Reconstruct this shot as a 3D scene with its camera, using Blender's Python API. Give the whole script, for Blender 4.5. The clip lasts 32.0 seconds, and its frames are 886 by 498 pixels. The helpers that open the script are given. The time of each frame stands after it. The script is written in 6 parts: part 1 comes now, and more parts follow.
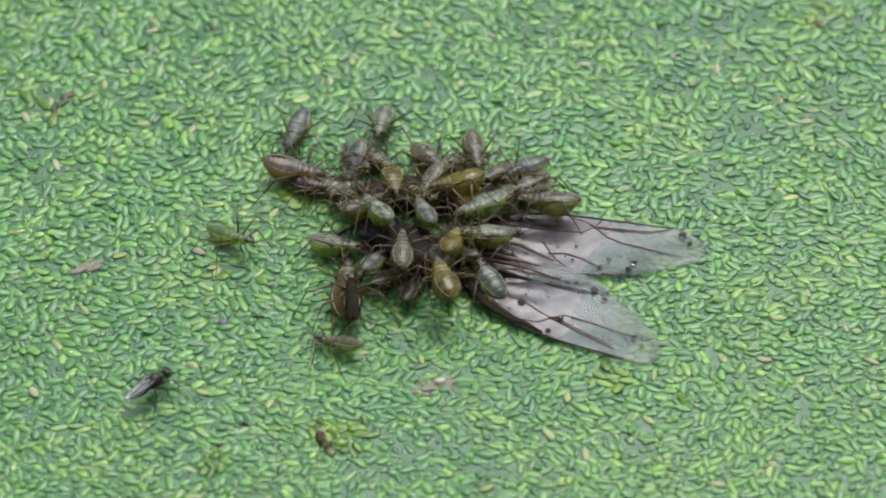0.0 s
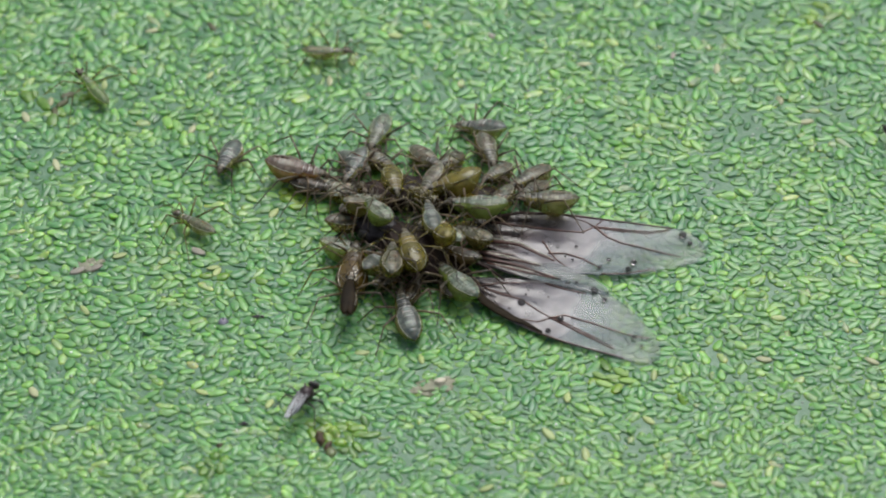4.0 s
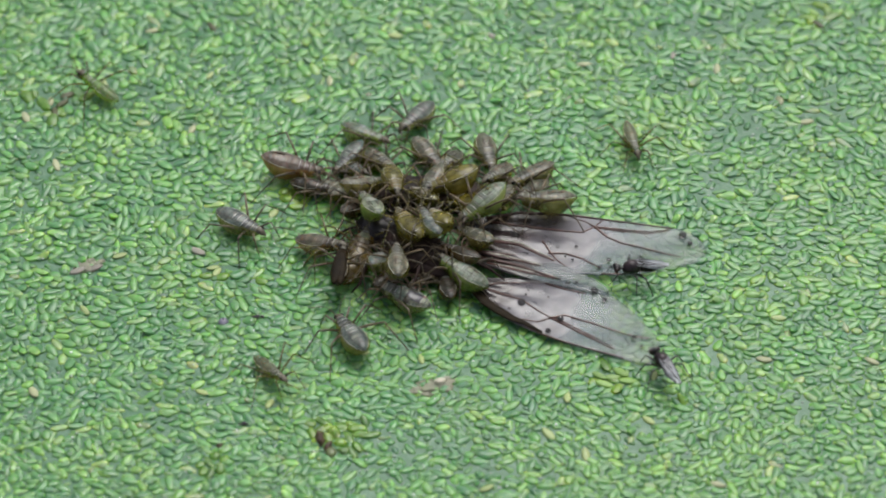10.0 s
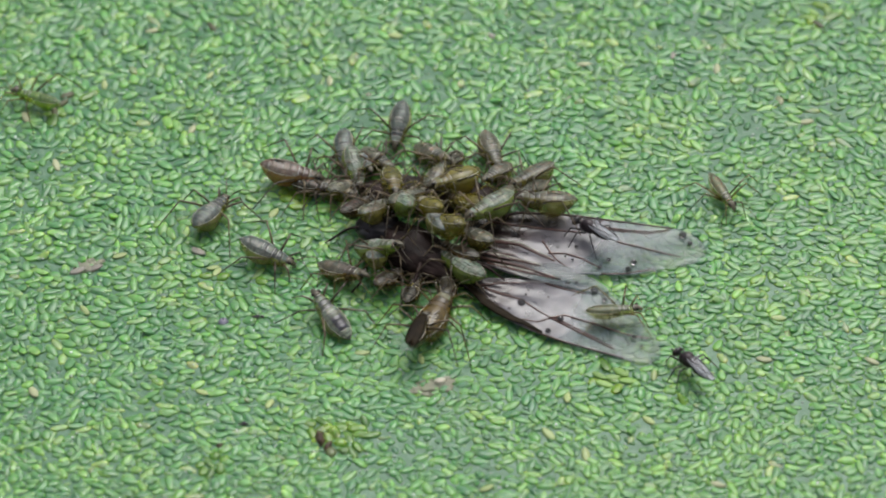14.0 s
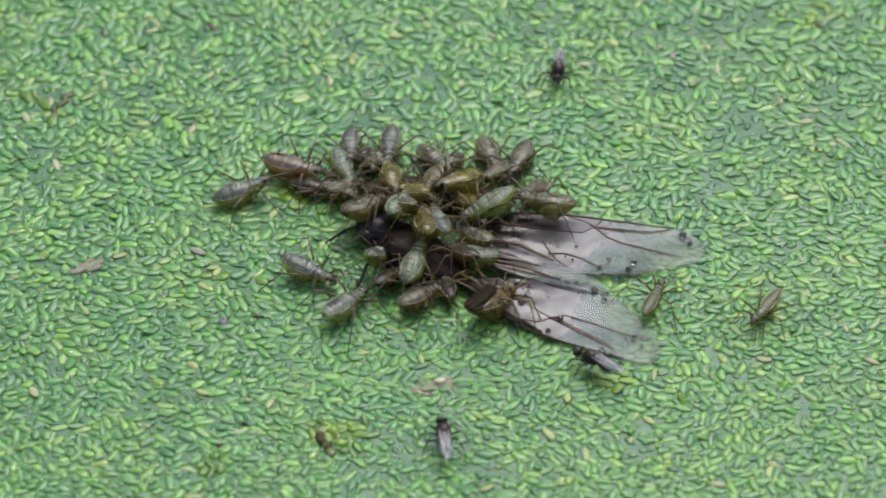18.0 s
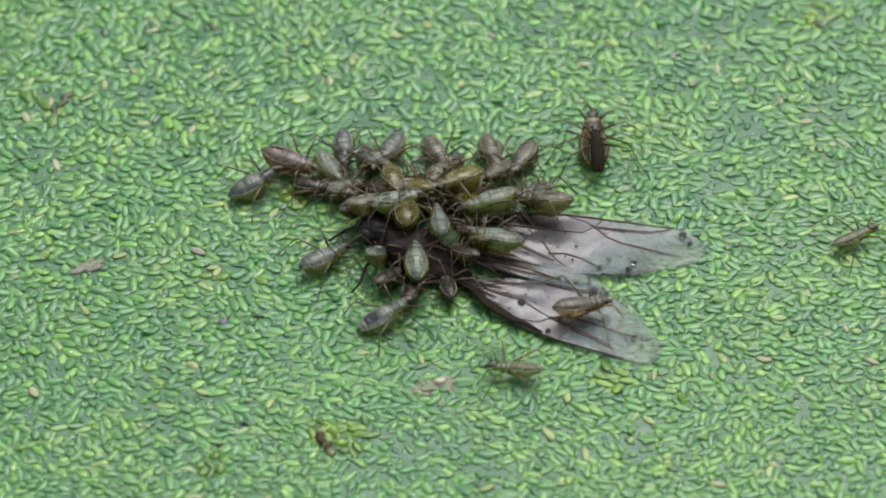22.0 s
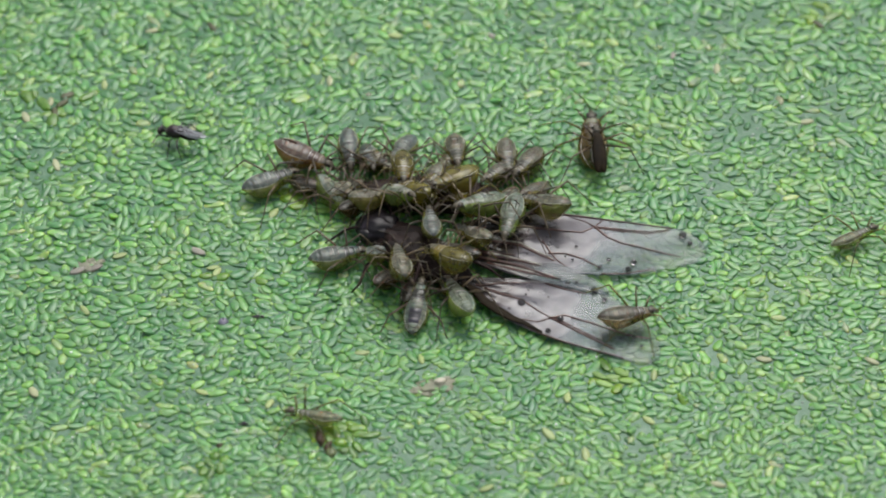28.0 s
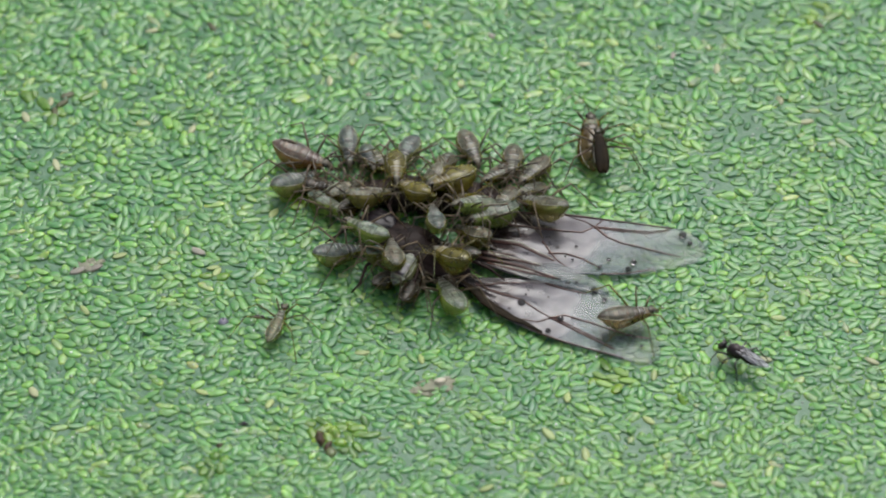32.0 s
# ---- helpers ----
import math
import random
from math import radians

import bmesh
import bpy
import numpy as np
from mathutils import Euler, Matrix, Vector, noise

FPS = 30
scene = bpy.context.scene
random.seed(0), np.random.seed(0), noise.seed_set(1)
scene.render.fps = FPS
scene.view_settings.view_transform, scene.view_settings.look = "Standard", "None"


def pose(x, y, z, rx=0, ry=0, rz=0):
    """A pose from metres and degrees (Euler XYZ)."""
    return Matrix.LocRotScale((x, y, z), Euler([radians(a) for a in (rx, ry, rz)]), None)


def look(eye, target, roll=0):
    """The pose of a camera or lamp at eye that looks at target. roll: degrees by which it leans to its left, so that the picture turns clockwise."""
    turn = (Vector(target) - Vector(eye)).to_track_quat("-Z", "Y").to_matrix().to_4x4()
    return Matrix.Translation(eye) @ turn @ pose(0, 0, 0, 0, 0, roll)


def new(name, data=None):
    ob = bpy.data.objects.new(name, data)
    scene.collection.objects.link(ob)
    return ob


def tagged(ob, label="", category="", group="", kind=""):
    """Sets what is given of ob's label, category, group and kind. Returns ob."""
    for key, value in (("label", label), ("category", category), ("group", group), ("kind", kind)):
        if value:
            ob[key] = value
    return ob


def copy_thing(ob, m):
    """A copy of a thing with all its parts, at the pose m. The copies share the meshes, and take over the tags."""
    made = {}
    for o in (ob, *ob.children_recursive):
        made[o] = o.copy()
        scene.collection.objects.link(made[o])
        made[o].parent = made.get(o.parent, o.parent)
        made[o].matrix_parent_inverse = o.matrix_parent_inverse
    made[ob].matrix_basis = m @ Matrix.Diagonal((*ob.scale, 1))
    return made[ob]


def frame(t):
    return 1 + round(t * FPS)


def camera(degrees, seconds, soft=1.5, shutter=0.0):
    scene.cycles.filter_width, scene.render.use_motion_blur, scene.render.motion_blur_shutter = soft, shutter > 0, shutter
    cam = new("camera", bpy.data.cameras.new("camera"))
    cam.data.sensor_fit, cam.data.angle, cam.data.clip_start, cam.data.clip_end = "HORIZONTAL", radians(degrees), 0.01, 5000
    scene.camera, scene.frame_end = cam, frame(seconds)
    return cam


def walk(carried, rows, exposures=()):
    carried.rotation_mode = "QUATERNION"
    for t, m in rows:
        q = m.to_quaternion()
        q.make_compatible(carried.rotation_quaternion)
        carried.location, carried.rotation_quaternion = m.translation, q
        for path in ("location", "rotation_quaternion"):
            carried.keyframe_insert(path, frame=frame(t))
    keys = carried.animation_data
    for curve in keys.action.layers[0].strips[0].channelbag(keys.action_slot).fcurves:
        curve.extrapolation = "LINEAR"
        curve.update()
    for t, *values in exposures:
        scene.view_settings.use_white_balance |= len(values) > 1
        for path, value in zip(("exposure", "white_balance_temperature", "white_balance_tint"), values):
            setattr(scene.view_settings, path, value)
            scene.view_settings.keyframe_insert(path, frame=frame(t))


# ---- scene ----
# A mat of tiny floating fronds seen from a hand's width away; lengths below are in millimetres and turned into metres by MM.
MM = 0.001
EYE = Vector((0.0, -84.9, 84.9)) * MM
cam = camera(20.0, 32.0, soft=2.0)
cam.data.dof.use_dof = True
cam.data.dof.focus_distance = 0.119
cam.data.dof.aperture_fstop = 62
STAND = look(EYE, (0, 0, 0))
walk(cam, [(0, STAND), (32, STAND)], exposures=[(0, 0.22), (32, 0.22)])

# ---- light: an overcast sky, the brightest part high behind the subject ----
SUN_UP, SUN_TURN = radians(62), radians(20)
world = bpy.data.worlds.new("sky")
scene.world = world
world.use_nodes = True
wn = world.node_tree
sky = wn.nodes.new("ShaderNodeTexSky")
sky.sky_type = "NISHITA"
sky.sun_disc = False
sky.sun_elevation, sky.sun_rotation = SUN_UP, SUN_TURN
sky.dust_density = 4.0
wn.nodes["Background"].inputs[1].default_value = 0.12
haze = wn.nodes.new("ShaderNodeHueSaturation")
haze.inputs["Saturation"].default_value = 0.35
wn.links.new(sky.outputs[0], haze.inputs["Color"])
wn.links.new(haze.outputs[0], wn.nodes["Background"].inputs[0])
sun = new("sun", bpy.data.lights.new("sun", "SUN"))
sun.data.energy, sun.data.angle, sun.data.color = 1.80, radians(40), (1.0, 0.985, 0.955)
way = Vector((math.sin(SUN_TURN) * math.cos(SUN_UP), math.cos(SUN_TURN) * math.cos(SUN_UP), math.sin(SUN_UP)))
sun.matrix_world = look(way, (0, 0, 0))


# ---- materials ----
def nodes(name, rough=0.5, spec=0.5, metal=0.0):
    m = bpy.data.materials.new(name)
    m.use_nodes = True
    t = m.node_tree
    b = t.nodes["Principled BSDF"]
    b.inputs["Roughness"].default_value = rough
    b.inputs["Specular IOR Level"].default_value = spec
    b.inputs["Metallic"].default_value = metal
    return m, t, b


def ramp(t, stops, fac):
    r = t.nodes.new("ShaderNodeValToRGB")
    e = r.color_ramp.elements
    while len(e) < len(stops):
        e.new(0.5)
    for k, (p, c) in enumerate(stops):
        e[k].position, e[k].color = p, (*c, 1)
    t.links.new(fac, r.inputs[0])
    return r.outputs[0]


def mix(t, a, b, fac, how="MIX"):
    n = t.nodes.new("ShaderNodeMix")
    n.data_type, n.blend_type = "RGBA", how
    for sock, v in ((n.inputs[0], fac), (n.inputs[6], a), (n.inputs[7], b)):
        if isinstance(v, bpy.types.NodeSocket):
            t.links.new(v, sock)
        else:
            sock.default_value = v if isinstance(v, float) else (*v, 1)
    return n.outputs[2]


def grain(t, scale, detail=3.0, space="Object", rough=0.55):
    """Noise of so many cells per metre."""
    c = t.nodes.new("ShaderNodeTexCoord")
    n = t.nodes.new("ShaderNodeTexNoise")
    n.inputs["Scale"].default_value, n.inputs["Detail"].default_value, n.inputs["Roughness"].default_value = scale, detail, rough
    t.links.new(c.outputs[space], n.inputs["Vector"])
    return n.outputs[0]


def relief(t, b, height, strength, dist=0.00003):
    n = t.nodes.new("ShaderNodeBump")
    n.inputs["Strength"].default_value, n.inputs["Distance"].default_value = strength, dist
    t.links.new(height, n.inputs["Height"])
    t.links.new(n.outputs[0], b.inputs["Normal"])


def frond_material(name, tint, single=False):
    m, t, b = nodes(name, 0.26, 0.5)
    pick = t.nodes.new("ShaderNodeObjectInfo").outputs["Random"] if single else t.nodes.new("ShaderNodeNewGeometry").outputs["Random Per Island"]
    each = ramp(t, [(0.0, (0.112, 0.236, 0.122)), (0.28, (0.132, 0.280, 0.128)), (0.55, (0.154, 0.320, 0.126)),
                    (0.80, (0.188, 0.358, 0.122)), (0.94, (0.225, 0.382, 0.134)), (0.99, (0.270, 0.380, 0.166)), (1.0, (0.320, 0.340, 0.195))],
                pick)
    patch = ramp(t, [(0.32, (0.80, 0.93, 1.02)), (0.66, (1.08, 1.04, 0.92))], grain(t, 190.0, 2.0))
    fine = ramp(t, [(0.3, (0.76, 0.80, 0.80)), (0.7, (1.18, 1.15, 1.13))], grain(t, 2400.0, 5.0))
    own = t.nodes.new("ShaderNodeTexWhiteNoise")
    own.noise_dimensions = "1D"
    t.links.new(pick, own.inputs["W"])
    each = mix(t, each, ramp(t, [(0.0, (0.80, 0.85, 0.93)), (0.5, (1.0, 1.0, 1.0)), (0.80, (1.15, 1.12, 1.05)), (1.0, (1.32, 1.25, 1.13))], own.outputs["Value"]), 1.0, "MULTIPLY")
    each = mix(t, each, tint, 1.0, "MULTIPLY")
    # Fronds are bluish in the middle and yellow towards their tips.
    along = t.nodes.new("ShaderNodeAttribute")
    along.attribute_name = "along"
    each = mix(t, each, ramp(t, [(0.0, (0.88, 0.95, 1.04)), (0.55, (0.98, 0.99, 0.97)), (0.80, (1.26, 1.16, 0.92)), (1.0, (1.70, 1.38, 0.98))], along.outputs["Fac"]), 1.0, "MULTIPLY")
    t.links.new(mix(t, mix(t, each, patch, 1.0, "MULTIPLY"), fine, 1.0, "MULTIPLY"), b.inputs["Base Color"])
    b.inputs["Subsurface Weight"].default_value = 0.6
    b.inputs["Subsurface Radius"].default_value = (0.5, 1.0, 0.35)
    b.inputs["Subsurface Scale"].default_value = 0.00025
    relief(t, b, grain(t, 7000.0, 3.0), 0.5)
    return m


def plain(name, dark, light, scale, rough=0.45, spec=0.5, bump=0.3, fine=None, coat=0.0, vary=0.2):
    """A mottled surface between two colours, with fine relief and a shade of its own for each object."""
    m, t, b = nodes(name, rough, spec)
    c = ramp(t, [(0.3, dark), (0.7, light)], grain(t, scale))
    i = t.nodes.new("ShaderNodeObjectInfo")
    c = mix(t, c, ramp(t, [(0.0, (1 - vary, 1 - vary, 1 - vary)), (1.0, (1 + vary, 1 + vary * 0.9, 1 + vary))], i.outputs["Random"]), 1.0, "MULTIPLY")
    t.links.new(c, b.inputs["Base Color"])
    b.inputs["Coat Weight"].default_value = coat
    relief(t, b, grain(t, fine or scale * 4), bump, 0.00002)
    return m


def skin(name, dark, light, rough=0.34):
    """Thin waxy insect skin: mottled, with some light let through."""
    m = plain(name, dark, light, 2200.0, rough, 0.45, 0.7, 5200.0, 0.25, 0.28)
    b = m.node_tree.nodes["Principled BSDF"]
    b.inputs["Subsurface Weight"].default_value = 0.3
    b.inputs["Subsurface Radius"].default_value = (0.9, 0.9, 0.4)
    b.inputs["Subsurface Scale"].default_value = 0.00022
    return m


def partly_clear(m, tint, clear):
    """Lets some light straight through the skin, unevenly."""
    t = m.node_tree
    tr = t.nodes.new("ShaderNodeBsdfTransparent")
    tr.inputs[0].default_value = (*tint, 1)
    ms = t.nodes.new("ShaderNodeMixShader")
    t.links.new(ramp(t, [(0.35, (clear * 0.6,) * 3), (0.65, (clear * 1.3,) * 3)], grain(t, 1500.0)), ms.inputs[0])
    t.links.new(t.nodes["Principled BSDF"].outputs[0], ms.inputs[1])
    t.links.new(tr.outputs[0], ms.inputs[2])
    t.links.new(ms.outputs[0], t.nodes["Material Output"].inputs[0])
    return m


def glassy(name, dark, light, clear=0.32):
    """The belly's thin skin: glossy, and partly clear, so that what lies behind shows through."""
    m = skin(name, dark, light, 0.22)
    b = m.node_tree.nodes["Principled BSDF"]
    b.inputs["Subsurface Weight"].default_value = 0.7
    b.inputs["Subsurface Scale"].default_value = 0.0004
    return partly_clear(m, [min(1.0, 0.55 + 2.2 * c) for c in light], min(0.66, clear * 1.15))


def plate(name, dark, light, clear=0.26):
    """The back's thin plates: dull, finely mottled along and across, with a faint sheen."""
    m, t, b = nodes(name, 0.33, 0.5)
    c = ramp(t, [(0.30, dark), (0.62, light), (0.80, tuple(1.25 * v for v in light))], grain(t, 3600.0, 5.0, rough=0.65))
    i = t.nodes.new("ShaderNodeObjectInfo")
    c = mix(t, c, ramp(t, [(0.0, (0.62, 0.64, 0.66)), (0.6, (0.98, 0.98, 0.98)), (1.0, (1.38, 1.36, 1.32))], i.outputs["Random"]), 1.0, "MULTIPLY")
    t.links.new(c, b.inputs["Base Color"])
    b.inputs["Subsurface Weight"].default_value = 0.3
    b.inputs["Subsurface Scale"].default_value = 0.00022
    relief(t, b, grain(t, 7000.0, 4.0), 0.8, 0.00002)
    return partly_clear(m, (0.85, 0.88, 0.76), clear)


def film_material(name, stops, length, rough=0.28, slant=0.0):
    """Wing membrane along x: colour and clearness change from root to tip, slanting towards +y, with mottling."""
    m, t, b = nodes(name, rough, 0.6)
    c = t.nodes.new("ShaderNodeTexCoord")
    x = t.nodes.new("ShaderNodeSeparateXYZ")
    t.links.new(c.outputs["Object"], x.inputs[0])
    r = t.nodes.new("ShaderNodeMapRange")
    r.inputs[2].default_value = length * MM
    t.links.new(x.outputs[0], r.inputs[0])
    wob = t.nodes.new("ShaderNodeMath")
    wob.operation = "MULTIPLY_ADD"
    wob.inputs[1].default_value, wob.inputs[2].default_value = 0.55, -0.28
    t.links.new(grain(t, 420.0, 3.0), wob.inputs[0])
    s = t.nodes.new("ShaderNodeMath")
    t.links.new(r.outputs[0], s.inputs[0])
    tilt = t.nodes.new("ShaderNodeMath")
    tilt.operation = "MULTIPLY_ADD"
    tilt.inputs[1].default_value = slant / (length * MM)
    t.links.new(x.outputs[1], tilt.inputs[0])
    t.links.new(wob.outputs[0], tilt.inputs[2])
    t.links.new(tilt.outputs[0], s.inputs[1])
    tint = ramp(t, [(p, col) for p, col, _ in stops], s.outputs[0])
    fine = ramp(t, [(0.3, (0.50, 0.52, 0.54)), (0.5, (0.95, 0.92, 0.94)), (0.7, (1.30, 1.24, 1.18))], grain(t, 560.0, 6.0))
    t.links.new(mix(t, tint, fine, 1.0, "MULTIPLY"), b.inputs["Base Color"])
    tr = t.nodes.new("ShaderNodeBsdfTransparent")
    ms = t.nodes.new("ShaderNodeMixShader")
    t.links.new(ramp(t, [(p, (cl,) * 3) for p, _, cl in stops], s.outputs[0]), ms.inputs[0])
    t.links.new(b.outputs[0], ms.inputs[1])
    t.links.new(tr.outputs[0], ms.inputs[2])
    t.links.new(ms.outputs[0], t.nodes["Material Output"].inputs[0])
    relief(t, b, grain(t, 900.0, 5.0), 0.7, 0.00014)
    return m


def water_material():
    m, t, b = nodes("murky_water", 0.25, 0.22)
    murk = ramp(t, [(0.34, (0.050, 0.130, 0.068)), (0.50, (0.084, 0.178, 0.102)), (0.64, (0.150, 0.250, 0.166))], grain(t, 1100.0, 7.0, rough=0.8))
    c = t.nodes.new("ShaderNodeTexCoord")
    ln = t.nodes.new("ShaderNodeVectorMath")
    ln.operation = "LENGTH"
    t.links.new(c.outputs["Object"], ln.inputs[0])
    far = ramp(t, [(0.30, (0.07, 0.2, 0.06)), (0.7, (0.16, 0.34, 0.09))], grain(t, 900.0, 4.0))
    edge = t.nodes.new("ShaderNodeMapRange")
    edge.inputs[1].default_value, edge.inputs[2].default_value = 0.045, 0.06
    t.links.new(ln.outputs["Value"], edge.inputs[0])
    t.links.new(mix(t, murk, far, edge.outputs[0]), b.inputs["Base Color"])
    relief(t, b, grain(t, 1500.0), 0.12, 0.00008)
    return m


M_FROND = frond_material("frond_green", (0.88, 0.965, 0.78))
M_FROND_ONE = frond_material("single_frond_green", (0.88, 0.965, 0.78), True)
M_CLUMP = frond_material("clump_green", (0.82, 0.76, 0.24))
M_SUNK = frond_material("sunken_green", (0.66, 0.74, 0.64))
M_WATER = water_material()
M_YELLOW = plain("yellowed_frond", (0.22, 0.31, 0.10), (0.34, 0.40, 0.16), 1800.0, 0.4)
M_PEACH = plain("bleached_frond", (0.27, 0.31, 0.16), (0.39, 0.39, 0.23), 1800.0, 0.45)
M_LIME = plain("lime_frond", (0.13, 0.27, 0.05), (0.22, 0.36, 0.07), 1800.0, 0.4)
M_BROWN = plain("rotting_frond", (0.034, 0.040, 0.010), (0.078, 0.084, 0.022), 1800.0, 0.5)
M_PINK = plain("dead_matter", (0.17, 0.18, 0.14), (0.33, 0.29, 0.25), 1200.0, 0.6)
SKINS = {
    "green": (skin("green_cuticle", (0.038, 0.050, 0.025), (0.082, 0.101, 0.051)), glassy("green_flank", (0.117, 0.170, 0.037), (0.245, 0.311, 0.075), 0.4)),
    "olive": (skin("olive_cuticle", (0.025, 0.027, 0.017), (0.057, 0.060, 0.036)), glassy("olive_flank", (0.094, 0.084, 0.020), (0.194, 0.169, 0.046), 0.35)),
    "amber": (skin("amber_cuticle", (0.090, 0.066, 0.009), (0.165, 0.128, 0.018)), glassy("amber_flank", (0.086, 0.077, 0.010), (0.172, 0.146, 0.021), 0.32)),
    "grey": (skin("grey_cuticle", (0.022, 0.027, 0.027), (0.055, 0.061, 0.058)), glassy("grey_flank", (0.109, 0.113, 0.037), (0.217, 0.218, 0.070), 0.4)),
    "brown": (skin("brown_cuticle", (0.034, 0.025, 0.017), (0.074, 0.057, 0.035)), glassy("brown_flank", (0.096, 0.063, 0.020), (0.194, 0.130, 0.041), 0.42)),
    "thin": (skin("thin_cuticle", (0.060, 0.105, 0.033), (0.120, 0.188, 0.063)), glassy("thin_flank", (0.154, 0.293, 0.033), (0.271, 0.452, 0.060), 0.6)),
    "slender": (skin("slender_cuticle", (0.050, 0.055, 0.030), (0.110, 0.115, 0.065)), glassy("slender_flank", (0.136, 0.151, 0.044), (0.263, 0.282, 0.083), 0.55)),
    "saddled": (skin("saddled_cuticle", (0.034, 0.036, 0.034), (0.078, 0.082, 0.074)), glassy("saddled_flank", (0.128, 0.147, 0.056), (0.254, 0.282, 0.117), 0.5)),
    "tawny": (skin("tawny_cuticle", (0.045, 0.030, 0.012), (0.090, 0.063, 0.027)), glassy("tawny_flank", (0.086, 0.054, 0.010), (0.187, 0.124, 0.025), 0.25)),
    "umber": (skin("umber_cuticle", (0.015, 0.012, 0.006), (0.045, 0.033, 0.015)), glassy("umber_flank", (0.032, 0.020, 0.006), (0.087, 0.058, 0.014), 0.2)),
    "russet": (skin("russet_cuticle", (0.050, 0.027, 0.021), (0.098, 0.058, 0.043)), glassy("russet_flank", (0.156, 0.070, 0.020), (0.264, 0.148, 0.041), 0.3)),
}
PLATES = {
    "green": plate("green_plate", (0.078, 0.101, 0.075), (0.275, 0.318, 0.240)),
    "olive": plate("olive_plate", (0.067, 0.063, 0.040), (0.205, 0.190, 0.128)),
    "amber": plate("amber_plate", (0.105, 0.089, 0.027), (0.202, 0.175, 0.074)),
    "grey": plate("grey_plate", (0.050, 0.062, 0.055), (0.183, 0.210, 0.178)),
    "brown": plate("brown_plate", (0.058, 0.054, 0.040), (0.183, 0.168, 0.122)),
    "thin": plate("thin_plate", (0.080, 0.168, 0.038), (0.175, 0.290, 0.083), 0.64),
    "slender": plate("slender_plate", (0.095, 0.103, 0.053), (0.250, 0.258, 0.140), 0.58),
    "saddled": plate("saddled_plate", (0.113, 0.130, 0.096), (0.278, 0.306, 0.228)),
    "tawny": plate("tawny_plate", (0.075, 0.081, 0.051), (0.213, 0.220, 0.148)),
    "umber": plate("umber_plate", (0.016, 0.013, 0.009), (0.054, 0.043, 0.029)),
    "russet": plate("russet_plate", (0.078, 0.060, 0.051), (0.223, 0.174, 0.139)),
}
M_LEG = plain("leg_cuticle", (0.024, 0.018, 0.011), (0.120, 0.090, 0.050), 3000.0, 0.35, vary=0.6)
M_LEG_PALE = glassy("pale_leg_cuticle", (0.050, 0.044, 0.018), (0.150, 0.128, 0.060), 0.3)
# Whitish for collar and segment edges; the glints on them are in the colour.
M_GLINT = plain("whitish_edge_glint", (0.20, 0.20, 0.18), (0.62, 0.62, 0.58), 3500.0, 0.2, vary=0.4)
M_EYE = plain("eye", (0.0074, 0.0050, 0.0037), (0.0186, 0.0112, 0.0087), 3000.0, 0.2)
M_HEAD = plain("head_cuticle", (0.0434, 0.0372, 0.0217), (0.0868, 0.0744, 0.0434), 3000.0, 0.4)
M_PALE = plain("pale_edge", (0.26, 0.26, 0.20), (0.62, 0.60, 0.52), 3000.0, 0.25)
M_DARKWING = plain("dark_wing_case", (0.009, 0.005, 0.003), (0.028, 0.016, 0.008), 2500.0, 0.62, 0.12)
M_SADDLE = skin("dark_saddle", (0.012, 0.012, 0.018), (0.034, 0.032, 0.044), 0.3)
M_WINGCASE = plain("folded_wing", (0.005, 0.0035, 0.0015), (0.018, 0.012, 0.005), 2500.0, 0.6, 0.1)
M_SOOT = plain("dull_black_cuticle", (0.004, 0.0035, 0.005), (0.022, 0.016, 0.023), 1400.0, 0.42, 0.35, 0.9)
M_BLACK = plain("black_cuticle", (0.0037, 0.0031, 0.0037), (0.0136, 0.0105, 0.0124), 2500.0, 0.28, coat=0.3)
M_DUSK = plain("dark_brown_cuticle", (0.005, 0.003, 0.003), (0.034, 0.018, 0.015), 1100.0, 0.6, 0.22, 0.9)
M_MAROON = plain("maroon_cuticle", (0.006, 0.003, 0.0045), (0.030, 0.014, 0.020), 2200.0, 0.35, 0.4, 0.8)
M_RED = plain("dull_red_eye", (0.012, 0.005, 0.0045), (0.030, 0.011, 0.009), 2500.0, 0.35)
M_VEIN = plain("wing_vein", (0.032, 0.013, 0.010), (0.110, 0.050, 0.037), 1500.0, 0.4)
WING_STOPS = [(0.0, (0.012, 0.008, 0.008), 0.03), (0.25, (0.034, 0.025, 0.026), 0.05), (0.38, (0.116, 0.108, 0.118), 0.14),
              (0.56, (0.172, 0.176, 0.194), 0.24), (0.70, (0.144, 0.192, 0.204), 0.50), (0.88, (0.153, 0.205, 0.209), 0.62), (1.0, (0.158, 0.21, 0.204), 0.85)]
M_WING = film_material("smoky_wing", WING_STOPS, 10.8, 0.24, -0.40)
M_WING_LOW = film_material("smoky_lower_wing", WING_STOPS, 10.0, 0.24, 0.40)
M_TIP = film_material("clear_wing", [(0.0, (0.028, 0.021, 0.018), 0.08), (0.32, (0.070, 0.060, 0.059), 0.22), (0.55, (0.107, 0.135, 0.143), 0.45), (1.0, (0.121, 0.165, 0.173), 0.66)], 6.9)
M_SMALLWING = film_material("fly_wing", [(0.0, (0.18, 0.19, 0.21), 0.22), (0.35, (0.34, 0.37, 0.40), 0.28), (1.0, (0.44, 0.49, 0.50), 0.42)], 1.5)
M_DROP, _t, _b = nodes("water_drop", 0.03, 0.5)
_b.inputs["Transmission Weight"].default_value = 0.9
_b.inputs["Base Color"].default_value = (0.26, 0.25, 0.25, 1)
_b.inputs["IOR"].default_value = 1.33


